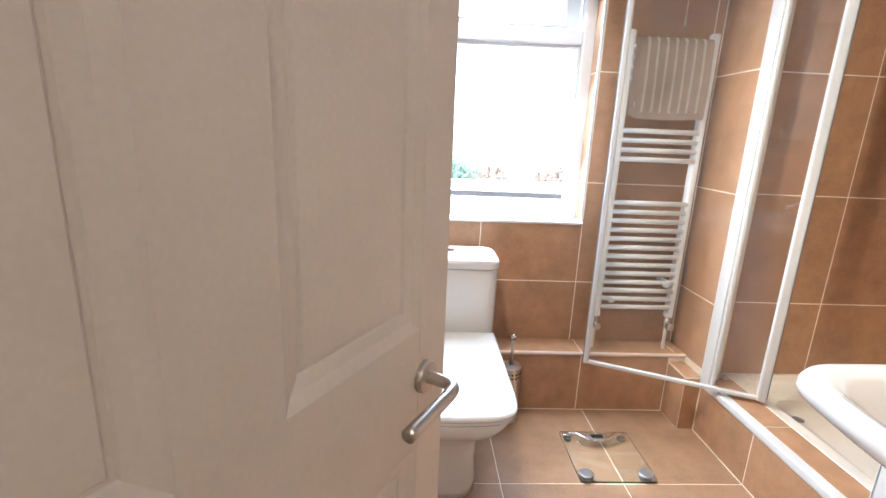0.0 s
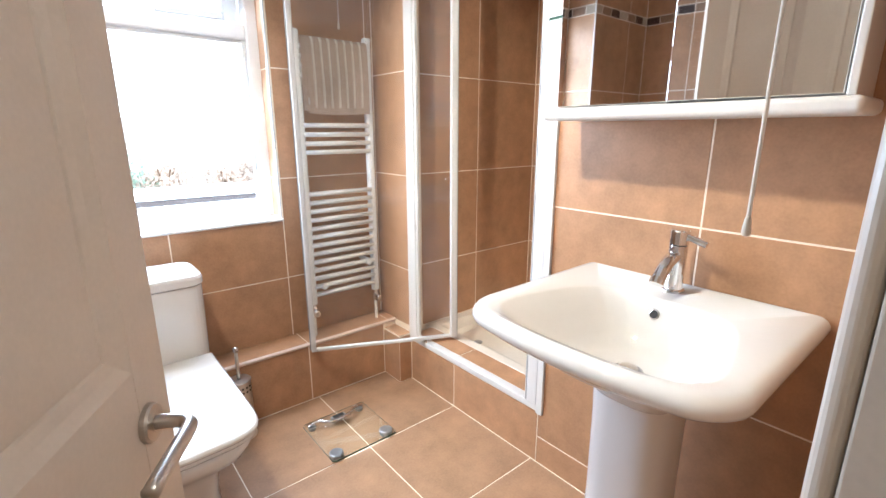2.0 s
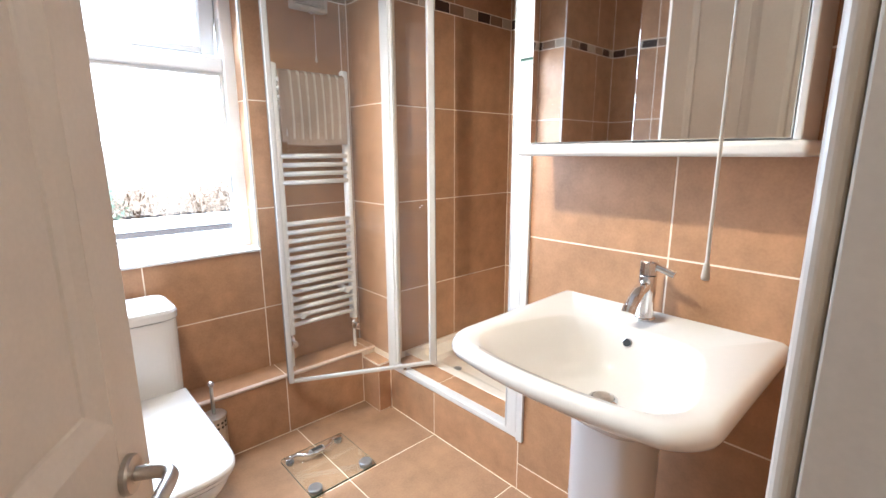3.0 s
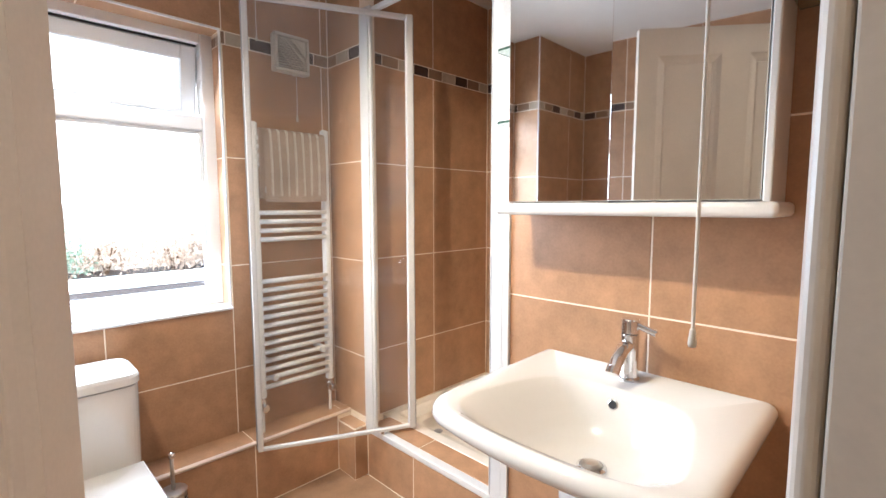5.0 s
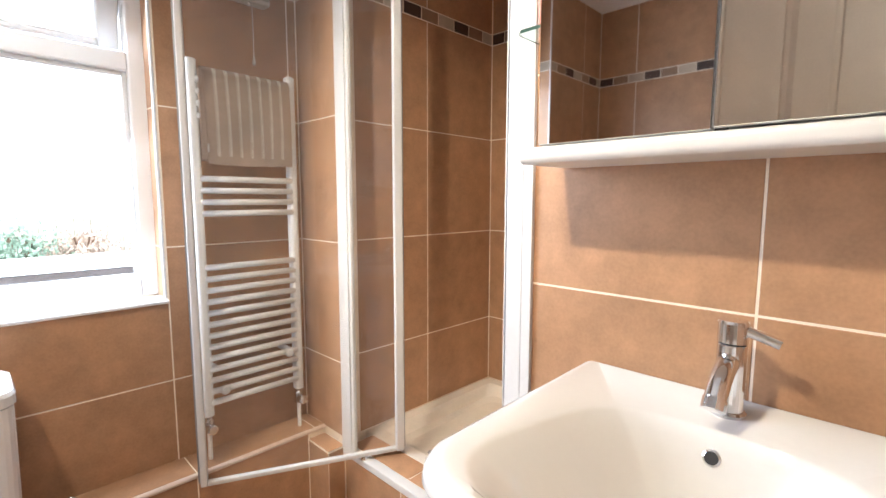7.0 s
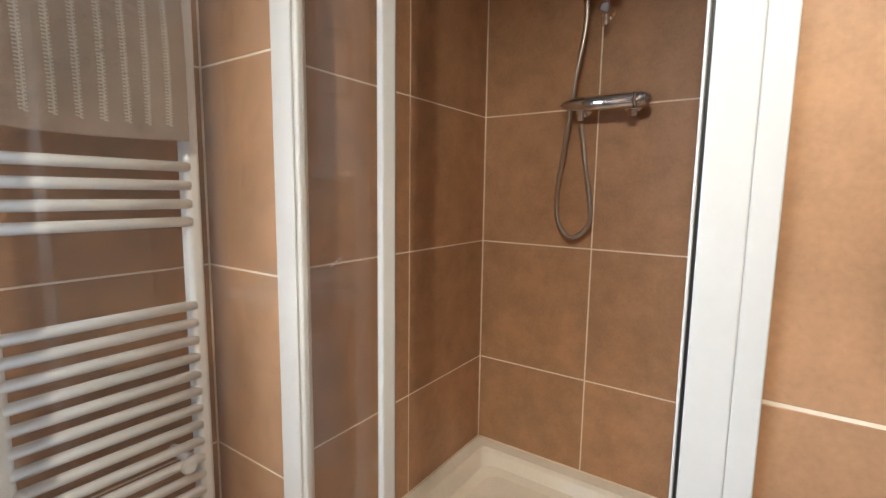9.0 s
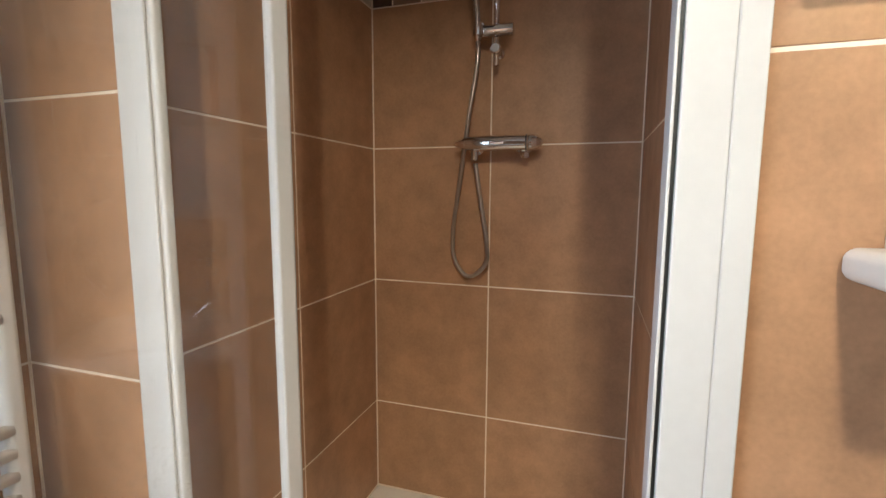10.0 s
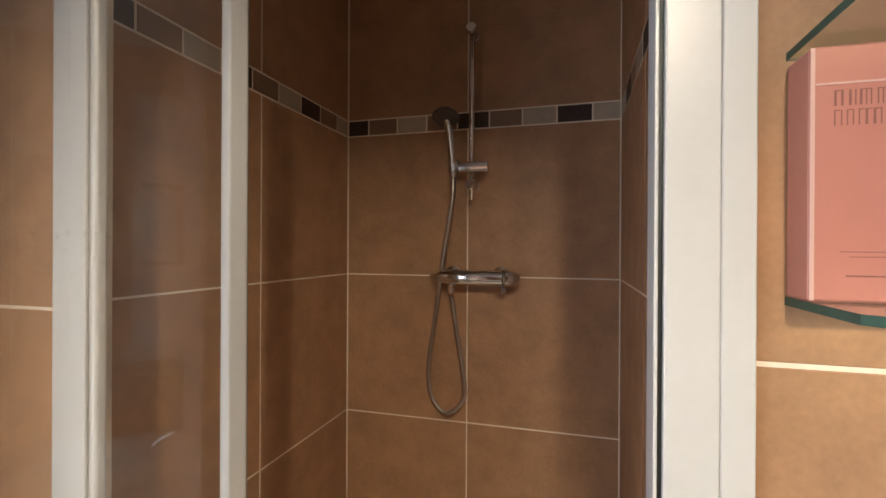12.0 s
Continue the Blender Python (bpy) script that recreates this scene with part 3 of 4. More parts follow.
def towel():
    """A folded striped towel over the radiator's top bars."""
    root = thing("towel", (0, 0, 0), "taupe hand towel with cream stripes, folded over the radiator", "towel")
    bm = bmesh.new()
    prof = []
    yb, yf, zt = 1.884, 1.832, 1.592
    for k in range(9):
        prof.append((yb, 1.30 + (zt - 0.02 - 1.30) * k / 8))
    for k in range(1, 8):
        a = math.pi * k / 8
        prof.append(((yb + yf) / 2 + (yb - yf) / 2 * math.cos(a), zt - 0.02 + 0.022 * math.sin(a)))
    for k in range(97):
        prof.append((yf - 0.006 * math.sin(k / 96 * 3), zt - 0.02 - (zt - 0.02 - 1.288) * k / 96))
    nx = 96
    cols = []
    for i in range(nx + 1):
        u = i / nx
        x = 0.744 + 0.292 * u
        col = []
        for j, (y, z) in enumerate(prof):
            drop = 0.003 * math.sin(u * 4.2) if j > 16 else 0
            f = max(0, (j - 16) / 96)
            wob = 0.0035 * math.sin(u * 19 + z * 9) * f + 0.0012 * noise.noise((x * 60, z * 60, 0))
            col.append(bm.verts.new((x - 0.004 * f * (u - 0.5) + 0.003 * f, y + wob, z - drop * f)))
        cols.append(col)
    for i in range(nx):
        for j in range(len(prof) - 1):
            fce = bm.faces.new((cols[i][j], cols[i + 1][j], cols[i + 1][j + 1], cols[i][j + 1]))
            u = (i + 0.5) / nx
            v = ((u - 0.10) / 0.125) % 1
            # woven dashes that step from side to side
            stripe = 0.10 < u < 0.97 and (v < 0.34 if j < 16 else (0.0 <= v < 0.26 if j % 2 else 0.17 <= v < 0.36))
            fce.material_index = 1 if stripe and j < len(prof) - 10 else 0
    bmesh.ops.solidify(bm, geom=bm.faces, thickness=0.006)
    part("cloth", bm, [TOWELM, TOWELS], root, smooth=True)
    part("under_fold", box((0.737, 1.845, 1.302), (0.80, 1.853, 1.586), 0.003, 2), TOWELM, root, "folded under layer of the towel")
    part("care_label", box((0.7485, 1.826, 1.325), (0.7535, 1.828, 1.35)), WHITE, root, "white care label")


towel()


# ---- extractor fan and pull cords ----
def extractor_fan():
    root = thing("extractor_fan", (0.927, NORTH, 1.936), "ivory square extractor fan with slanted louvres", "extractor fan")
    w = 0.081
    part("back_box", box((-w, -0.022, -w), (w, 0, w), 0.008, 3), FANM, root)
    for lo, hi in (((-w, -0.05, -w), (w, -0.023, -w + 0.016)), ((-w, -0.05, w - 0.016), (w, -0.023, w)), ((-w, -0.05, -w + 0.0165), (-w + 0.016, -0.023, w - 0.0165)), ((w - 0.016, -0.05, -w + 0.0165), (w, -0.023, w - 0.0165))):
        part("cover_rim", box(lo, hi, 0.005, 2), FANM, root)
    # thin dark sheet on the box paints the shade behind the slats
    part("fan_well_shade", box((-w + 0.018, -0.0245, -w + 0.018), (w - 0.018, -0.0225, w - 0.018)), DARKMETAL_SHADE, root, "dark sheet standing in for the shade behind the louvres")
    s = w - 0.018
    for k in range(12):
        z = -s + 2 * s * (k + 0.5) / 12
        part("slat", box((-s, -0.046, z - 0.0018), (s, -0.030, z + 0.0018)), FANM, root)
    for k in range(-4, 5):
        reach = s * 1.3 - abs(k) * 0.012
        part("cross_slat", box((-reach, -0.0495, -0.0012), (reach, -0.0468, 0.0012), m=pose(0.0092 * k, 0, 0.0092 * k, 0, 45, 0)), FANM, root)
    part("diagonal", box((-0.112 * 0.5, -0.0505, -0.004), (0.112 * 0.5, -0.0465, 0.004), 0.001, 1, m=pose(0.012, 0, 0.012, 0, 45, 0)), FANM, root)
    part("diagonal", box((-0.075 * 0.5, -0.049, -0.003), (0.075 * 0.5, -0.0465, 0.003), 0.001, 1, m=pose(-0.030, 0, -0.030, 0, 45, 0)), FANM, root)
    part("blank_corner", loft([[(s, y, s), (-s * 0.1, y, s), (s, y, -s * 0.1)] for y in (-0.0475, -0.045)]), FANM, root)
    part("cord_eyelet", lathe([(0.004, 0), (0.006, -0.006), (0.003, -0.012)], 12, m=pose(0.01, -0.03, -w)), WHITE, root)


def pull_cord(at, top, bottom, knob, label, r=0.0016):
    root = thing("pull_cord", (at[0], at[1], 0), label, "pull cord", "pull cords")
    part("cord", tube([(0, 0, top), (0.001, 0, (top + bottom) / 2), (0, 0, bottom)], r, 8), CORD, root)
    part("toggle", lathe([(0.002, 0.028 * knob), (0.004 * knob, 0.024 * knob), (0.006 * knob, 0.004), (0.005 * knob, 0.0), (0.001, -0.001)], 14, m=pose(0, 0, bottom - 0.004)), FANM, root, smooth=True)
    return root


extractor_fan()
pull_cord((0.948, 1.912), 1.855, 1.652, 1.0, "thin white pull cord under the extractor fan")
pull_cord((0.768, 1.90), CEIL, 1.957, 0.9, "thin white pull cord from the ceiling")
pc = pull_cord((0.477, 0.107), CEIL, 1.108, 0.8, "knotted white light pull cord near the doorway", 0.0023)
part("cord_switch", lathe([(0.032, 0), (0.034, -0.012), (0.028, -0.028), (0.008, -0.034)], 24, m=pose(0, 0, CEIL)), FANM, pc)


# ---- ceiling light ----
def ceiling_light():
    a, b = Vector(SPOTS[0][0]), Vector(SPOTS[2][0])
    d = (b - a).normalized()
    up = Vector((0, 0, 0.088))
    root = thing("ceiling_light", (0, 0, 0), "chrome ceiling bar with three lit spot lamps", "ceiling light")
    part("mount_bar", tube([a - d * 0.06 + up, b + d * 0.06 + up], 0.011, 14), CHROME, root)
    for at, aim, _, _, _ in SPOTS:
        m = look(at, aim)
        part("swivel", tube([Vector(at) + up, m @ Vector((0, 0, 0.06))], 0.006, 10), CHROME, root)
        part("spot_shade", lathe([(0.012, 0.085), (0.016, 0.08), (0.030, 0.045), (0.032, 0.040), (0.029, 0.041), (0.014, 0.074)], 20, m=m), CHROME, root)
        part("bulb", lathe([(0.024, 0.040), (0.026, 0.043), (0.012, 0.045)], 20, m=m), BULB, root, "glowing bulb")


ceiling_light()


# ---- mirror cabinet ----
CX0 = 0.972
CY0, CY1, CZ0, CZ1 = 0.127, 0.744, 1.272, 1.98


def mirror_cabinet():
    root = thing("mirror_cabinet", (0, 0, 0), "white wall cabinet with two mirrored doors above the basin", "cabinet")
    part("side_panel", box((CX0 + 0.018, CY0, CZ0), (EAST, CY0 + 0.018, CZ1), 0.002), WHITE, root)
    part("side_panel", box((CX0 + 0.018, CY1 - 0.018, CZ0), (EAST, CY1, CZ1), 0.002), WHITE, root)
    part("back_panel", box((EAST - 0.006, CY0 + 0.018, CZ0 + 0.001), (EAST - 0.0005, CY1 - 0.018, CZ1)), WHITE, root)
    part("top_panel", box((CX0 + 0.018, CY0 + 0.0185, CZ1 - 0.018), (EAST - 0.007, CY1 - 0.0185, CZ1), 0.002), WHITE, root)
    part("front_stile", box((CX0 - 0.004, CY0 - 0.003, CZ0), (CX0 + 0.0175, CY0 + 0.012, CZ1), 0.003), WHITE, root)
    part("base_board", box((0.950, 0.108, 1.243), (EAST - 0.0005, 0.778, 1.2745), 0.012, 8), WHITE, root, "white board with rounded ends")
    split = 0.444
    for nm, y0, y1, hinge, ang in (("mirror_door", split + 0.003, CY1, CY1, 0.0), ("mirror_door", CY0 + 0.014, split - 0.003, CY0 + 0.014, 4.0)):
        lo, hi = y0 - hinge, y1 - hinge
        dr = part(nm, box((0.0, lo, 0.0), (0.014, hi, CZ1 - CZ0 - 0.008), 0.0015, 1), WHITE, root)
        dr.matrix_local = pose(CX0 + 0.002, hinge, CZ0 + 0.006, 0, 0, ang)
        part("mirror_glass", box((-0.004, lo + 0.001, 0.001), (-0.0004, hi - 0.001, CZ1 - CZ0 - 0.009), 0.0008, 1), MIRROR, dr, "bright mirror glass")
    # added dark strip: the cabinet's inner shade, put in as colour behind the gap
    part("door_gap_shade", box((CX0 + 0.0175, split - 0.012, CZ0 + 0.002), (CX0 + 0.03, split + 0.012, CZ1 - 0.02)), DARKMETAL_SHADE, root, "dark strip standing in for shade in the gap between the doors")
    for y in (0.20, 0.29, 0.39, 0.54, 0.65):
        part("catch", box((CX0 + 0.004, y, CZ0 - 0.0005), (CX0 + 0.014, y + 0.05, CZ0 + 0.0045)), GREYMETAL, root)
    # glass shelves at both ends
    for y_in, s, reach, heights in ((CY1, 1, 0.082, (1.509, 1.717)), (CY0 - 0.004, -1, 0.10, (1.668,))):
        for z in heights:
            pts = [(EAST - 0.001, y_in), (EAST - 0.001, y_in + s * reach), (1.020, y_in + s * reach), (1.008, y_in + s * (reach - 0.012)), (1.008, y_in)]
            bm = loft([[(x, y, z) for x, y in pts], [(x, y, z + 0.007) for x, y in pts]])
            for f in bm.faces:
                f.material_index = 1 if abs(f.normal.z) < 0.5 else 0
            part("glass_shelf", bm, [SHELFGLASS, SHELFEDGE], root, "green tinted glass shelf").visible_shadow = False


mirror_cabinet()


def perfume_box():
    root = thing("perfume_box", (0, 0, 0), "pink cardboard perfume box on a glass shelf", "box")
    x0, x1, y0, y1, z0, z1 = 1.088, 1.127, 0.755, 0.826, 1.5165, 1.712
    part("carton", box((x0, y0, z0), (x1, y1, z1), 0.002, 1), PINK, root)
    part("carton_edge", box((x0 - 0.0006, y1 - 0.0035, z0 + 0.001), (x0 - 0.0001, y1 - 0.0005, z1 - 0.001)), PINKPALE, root, "pale folded edge")
    part("carton_edge", box((x0 - 0.0006, y0, z1 - 0.030), (x0 - 0.0001, y1 - 0.004, z1 - 0.0285)), PINKPALE, root)
    # two lines of tall narrow print, as strokes of uneven width
    rng = random.Random(5)
    for zb, zt in ((1.6655, 1.6775), (1.6505, 1.6625)):
        y = 0.810
        while y > 0.759:
            w = rng.choice((0.0009, 0.0009, 0.0016))
            part("print_bar", box((x0 - 0.0003, y - w, zb), (x0 - 0.0001, y, zt)), INK, root)
            if rng.random() < 0.45:
                part("print_bar", box((x0 - 0.0003, y - w - 0.0026, zt - 0.0008), (x0 - 0.0001, y - w - 0.0001, zt)), INK, root)
            y -= w + rng.choice((0.0021, 0.0028, 0.0034))
    for ya, yb, za, zb in ((0.761, 0.806, 1.5545, 1.5552), (0.763, 0.800, 1.5507, 1.5514), (0.761, 0.802, 1.536, 1.5372)):
        part("print_bar", box((x0 - 0.0005, ya, za), (x0 - 0.0001, yb, zb)), INK, root)


perfume_box()


# ---- basin ----
def basin_outline(inset, z, steps=10):
    """The basin's plan: straight back, nearly straight sides, softly cornered bowed front."""
    cy, xb, xf = 0.413, EAST - 0.001, 0.600
    pts = []
    for sx, sy, a0, r in ((1, 1, 0, 0.012), (-1, 1, 90, 0.070), (-1, -1, 180, 0.070), (1, -1, 270, 0.012)):
        x_c = xb - r if sx > 0 else xf + r
        half = 0.302 if sx > 0 else (0.294 if sy > 0 else 0.302)
        for k in range(steps + 1):
            a = radians(a0 + 90 * k / steps)
            pts.append((x_c + r * math.cos(a), cy + sy * (half - r) + r * math.sin(a)))
        if sx < 0 and sy > 0:
            for k in range(1, 14):
                pts.append((xf, cy + (half - r) * (1 - 2 * k / 14)))
        else:
            nxt = {(1, 1): ((xb - 0.012, cy + 0.302), (xf + 0.070, cy + 0.294)), (-1, -1): ((xf + 0.070, cy - 0.302), (xb - 0.012, cy - 0.302)), (1, -1): ((xb, cy - 0.290), (xb, cy + 0.290))}[(sx, sy)]
            for k in range(1, 8):
                t = k / 8
                pts.append((nxt[0][0] * (1 - t) + nxt[1][0] * t, nxt[0][1] * (1 - t) + nxt[1][1] * t))
    out = []
    mx = (xb + xf) / 2
    for x, y in pts:
        v = (y - cy) / 0.306
        f = max(0.0, (0.80 - x) / (0.80 - xf))
        x -= 0.040 * max(0, 1 - v * v) * f ** 2
        kx, ky = 1 - inset / 0.26, 1 - inset / 0.30
        out.append((xb + (x - xb) * kx if inset < 0.03 and x > mx + 0.2 else mx + (x - mx) * kx, cy + (y - cy) * ky, z))
    return out


def wash_basin():
    root = thing("wash_basin", (0, 0, 0), "white ceramic pedestal basin with a bowed front", "basin")

    cy = 0.413
    n = len(basin_outline(0.0, 0.0))
    top = basin_outline(0.0, 0.0)

    def towards(shape, f, z):
        """An outline between the rim's and an oval's, point by point."""
        cx, hx, hy, p = shape
        res = []
        for x, y, _ in top:
            a = math.atan2((y - cy) / 0.306, (x - 0.85) / 0.28)
            c, s = math.cos(a), math.sin(a)
            q = (abs(c) ** p + abs(s) ** p) ** (-1 / p)
            ex, ey = cx + hx * q * c, cy + hy * q * s
            res.append((x * (1 - f) + ex * f, y * (1 - f) + ey * f, z))
        return res

    out = [towards((0.93, 0.10, 0.10, 3), 1, 0.60), towards((0.92, 0.12, 0.12, 3), 1, 0.645), towards((0.90, 0.16, 0.17, 3), 1, 0.69), towards((0.885, 0.205, 0.225, 3.5), 1, 0.73)]
    for inset, z in ((0.044, 0.757), (0.018, 0.775), (0.004, 0.790), (0.0, 0.802), (0.002, 0.813), (0.008, 0.822), (0.016, 0.826)):
        out.append(basin_outline(inset, z))
    out.append(basin_outline(0.026, 0.8255))
    # the bowl flares towards the front: long sloping ends, steep back, flat floor
    for (cx, hx, hy, p), flare, z in (((0.798, 0.184, 0.232, 4.0), 0.19, 0.8240), ((0.799, 0.178, 0.224, 3.9), 0.19, 0.8190), ((0.802, 0.168, 0.202, 3.6), 0.20, 0.800), ((0.806, 0.155, 0.168, 3.4), 0.20, 0.766), ((0.810, 0.134, 0.134, 3.2), 0.18, 0.726), ((0.813, 0.108, 0.108, 3.0), 0.12, 0.7035), ((0.815, 0.078, 0.078, 2.4), 0.05, 0.6955), ((0.817, 0.026, 0.026, 2.0), 0.0, 0.6935)):
        ring = []
        for x, y, z_ in towards((cx, hx, hy, p), 1, z):
            u = (x - cx) / hx
            v = (y - cy) / hy
            y = cy - 0.003 + (y - cy) * (1 - flare * (u + 0.15))
            ring.append((x - (0.034 * max(0.0, 1 - v * v) * u * u * hx / 0.184 if u < 0 else 0.0), y, z_))
        out.append(ring)
    part("bowl", loft(out), CERAMIC, root, smooth=True)
    # pedestal with a waist and a foot
    ped = []
    for z, hx, hy in ((0.0, 0.100, 0.112), (0.02, 0.100, 0.112), (0.10, 0.093, 0.104), (0.30, 0.090, 0.100), (0.52, 0.091, 0.101), (0.61, 0.094, 0.104), (0.64, 0.096, 0.106)):
        ped.append(superellipse(0.93, cy, hx, hy, 3.0, z, 40))
    part("pedestal", loft(ped), CERAMIC, root, smooth=True)
    part("waste_ring", lathe([(0.033, 0), (0.033, 0.003), (0.026, 0.006), (0.024, 0.004)], 28, m=pose(0.817, cy - 0.018, 0.6950)), CHROME, root, "chrome waste ring")
    part("waste_plug", lathe([(0.023, 0.0), (0.023, 0.006), (0.015, 0.011), (0.004, 0.012)], 24, m=pose(0.817, cy - 0.018, 0.6970)), STEEL, root, "satin steel pop-up plug")
    ov = part("overflow", lathe([(0.012, 0), (0.013, 0.0015), (0.009, 0.003)], 20, m=pose(0.9655, 0.417, 0.784, 0, -70, 0)), CHROME, root, "overflow ring")
    part("overflow_hole", lathe([(0.0100, 0.0032), (0.0100, 0.0038)], 18, m=pose(0.9655, 0.417, 0.784, 0, -70, 0)), BLACK, ov)
    return root


wash_basin()


def basin_tap():
    root = thing("basin_tap", (1.056, 0.419, 0.8235), "chrome basin mixer tap with side lever", "tap")
    part("base_ring", lathe([(0.027, 0), (0.027, 0.006), (0.024, 0.009)], 28), CHROME, root)
    part("tap_body", lathe([(0.022, 0.009), (0.022, 0.118), (0.021, 0.120)], 28), CHROME, root)
    part("tap_cap", lathe([(0.0225, 0.123), (0.0225, 0.155), (0.020, 0.159), (0.004, 0.160)], 28), CHROME, root)
    part("cap_gap", lathe([(0.0195, 0.1195), (0.0195, 0.1235)], 24), BLACK, root)
    part("spout", tube(arc([(-0.010, 0, 0.092), (-0.040, 0, 0.086), (-0.068, 0, 0.070), (-0.088, 0, 0.048)], 6), 0.0160, 18), CHROME, root, smooth=True)
    part("aerator", tube([(-0.086, 0, 0.052), (-0.095, 0, 0.038)], 0.0175, 18), CHROME, root)
    part("lever", tube([(0.0, -0.018, 0.144), (0.003, -0.064, 0.130)], 0.0085, 14), CHROME, root, smooth=False)
    part("pop_up_rod", tube([(0.036, 0, 0.0), (0.036, 0, 0.05)], 0.003, 8), CHROME, root)


basin_tap()


# ---- toilet ----
def toilet():
    cx = 0.045
    root = thing("toilet", (0, 0, 0), "white ceramic close-coupled toilet with its lid shut", "toilet")
    # pan
    secs = []
    for z, hx, y0, y1, p in ((0.0, 0.115, 1.27, 1.78, 3.2), (0.03, 0.115, 1.27, 1.78, 3.2), (0.12, 0.110, 1.275, 1.78, 3.0), (0.22, 0.125, 1.25, 1.79, 3.0), (0.30, 0.165, 1.19, 1.80, 3.0), (0.335, 0.186, 1.13, 1.80, 3.8), (0.375, 0.193, 1.11, 1.80, 4.4), (0.389, 0.190, 1.115, 1.80, 4.4)):
        secs.append(superellipse(cx, (y0 + y1) / 2, hx, (y1 - y0) / 2, p, z, 48))
    part("pan", loft(secs), CERAMIC, root, smooth=True)

    def slab(y0, y1, hx, z0, z1, crown):
        c = (y0 + y1) / 2
        h = (y1 - y0) / 2

        def outline(inset, z):
            """Square at the back, softly cornered and bowed at the front."""
            pts = []
            for x, y, _ in superellipse(0, 0, hx - inset, h - inset, 7.0, 0, 64):
                if y > 0:
                    k = max(abs(x) / (hx - inset), y / (h - inset))
                    x, y = x / k, y / k
                else:
                    y += 0.022 * (x / hx) ** 2 * (y / h) ** 2
                pts.append((cx + x, c + y, z))
            return pts

        return loft([outline(0.006, z0), outline(0.0, z0 + 0.006), outline(0.0, z1 - 0.009), outline(0.004, z1 - 0.003), outline(0.011, z1), outline(0.09, z1 + crown)])

    part("seat", slab(1.106, 1.680, 0.190, 0.390, 0.407, 0.0), CERAMIC, root, smooth=False)
    part("lid", slab(1.096, 1.686, 0.195, 0.4085, 0.430, 0.004), CERAMIC, root, "white closed toilet lid", smooth=False)
    # cistern, narrowing towards its foot
    c = 1.80
    secs = [rounded(cx, c, 0.192, 0.105, 0.05, 0.397), rounded(cx, c, 0.196, 0.110, 0.05, 0.41), rounded(cx, c, 0.199, 0.113, 0.048, 0.66), rounded(cx, c, 0.199, 0.113, 0.048, 0.686)]
    part("cistern", loft(secs), CERAMIC, root, smooth=False)
    secs = [rounded(cx, c - 0.001, 0.200, 0.114, 0.048, 0.6885), rounded(cx, c - 0.001, 0.203, 0.117, 0.048, 0.692), rounded(cx, c - 0.001, 0.203, 0.117, 0.048, 0.714), rounded(cx, c - 0.001, 0.199, 0.113, 0.046, 0.724), rounded(cx, c - 0.001, 0.188, 0.102, 0.042, 0.731), rounded(cx, c - 0.001, 0.12, 0.06, 0.03, 0.734)]
    lid = part("cistern_lid", loft(secs), CERAMIC, root, smooth=False)
    part("flush_button", lathe([(0.024, 0), (0.024, 0.003), (0.021, 0.006), (0.003, 0.0065)], 28, m=pose(cx + 0.01, c, 0.7335)), CHROME, lid, "chrome dual flush button")


toilet()


def toilet_brush():
    root = thing("toilet_brush", (0.332, 1.740, 0), "steel toilet brush in a pierced holder on the floor", "toilet brush")
    part("holder", lathe([(0.046, 0), (0.048, 0.004), (0.044, 0.01), (0.042, 0.245), (0.046, 0.25), (0.043, 0.255), (0.02, 0.259)], 28), STEEL, root)
    for k in range(16):
        a = 2 * math.pi * k / 16
        for z in (0.210, 0.228):
            part("hole", tube([(0.0415 * math.cos(a), 0.0415 * math.sin(a), z), (0.0435 * math.cos(a), 0.0435 * math.sin(a), z)], 0.0048, 8), BLACK, root)
    part("brush_handle", tube([(0, 0, 0.255), (0, 0, 0.372)], 0.0068, 12), STEEL, root, smooth=True)
    part("brush_knob", lathe([(0.007, 0), (0.011, 0.004), (0.0125, 0.012), (0.011, 0.02), (0.004, 0.025)], 18, m=pose(0, 0, 0.371)), CHROME, root, smooth=True)


toilet_brush()


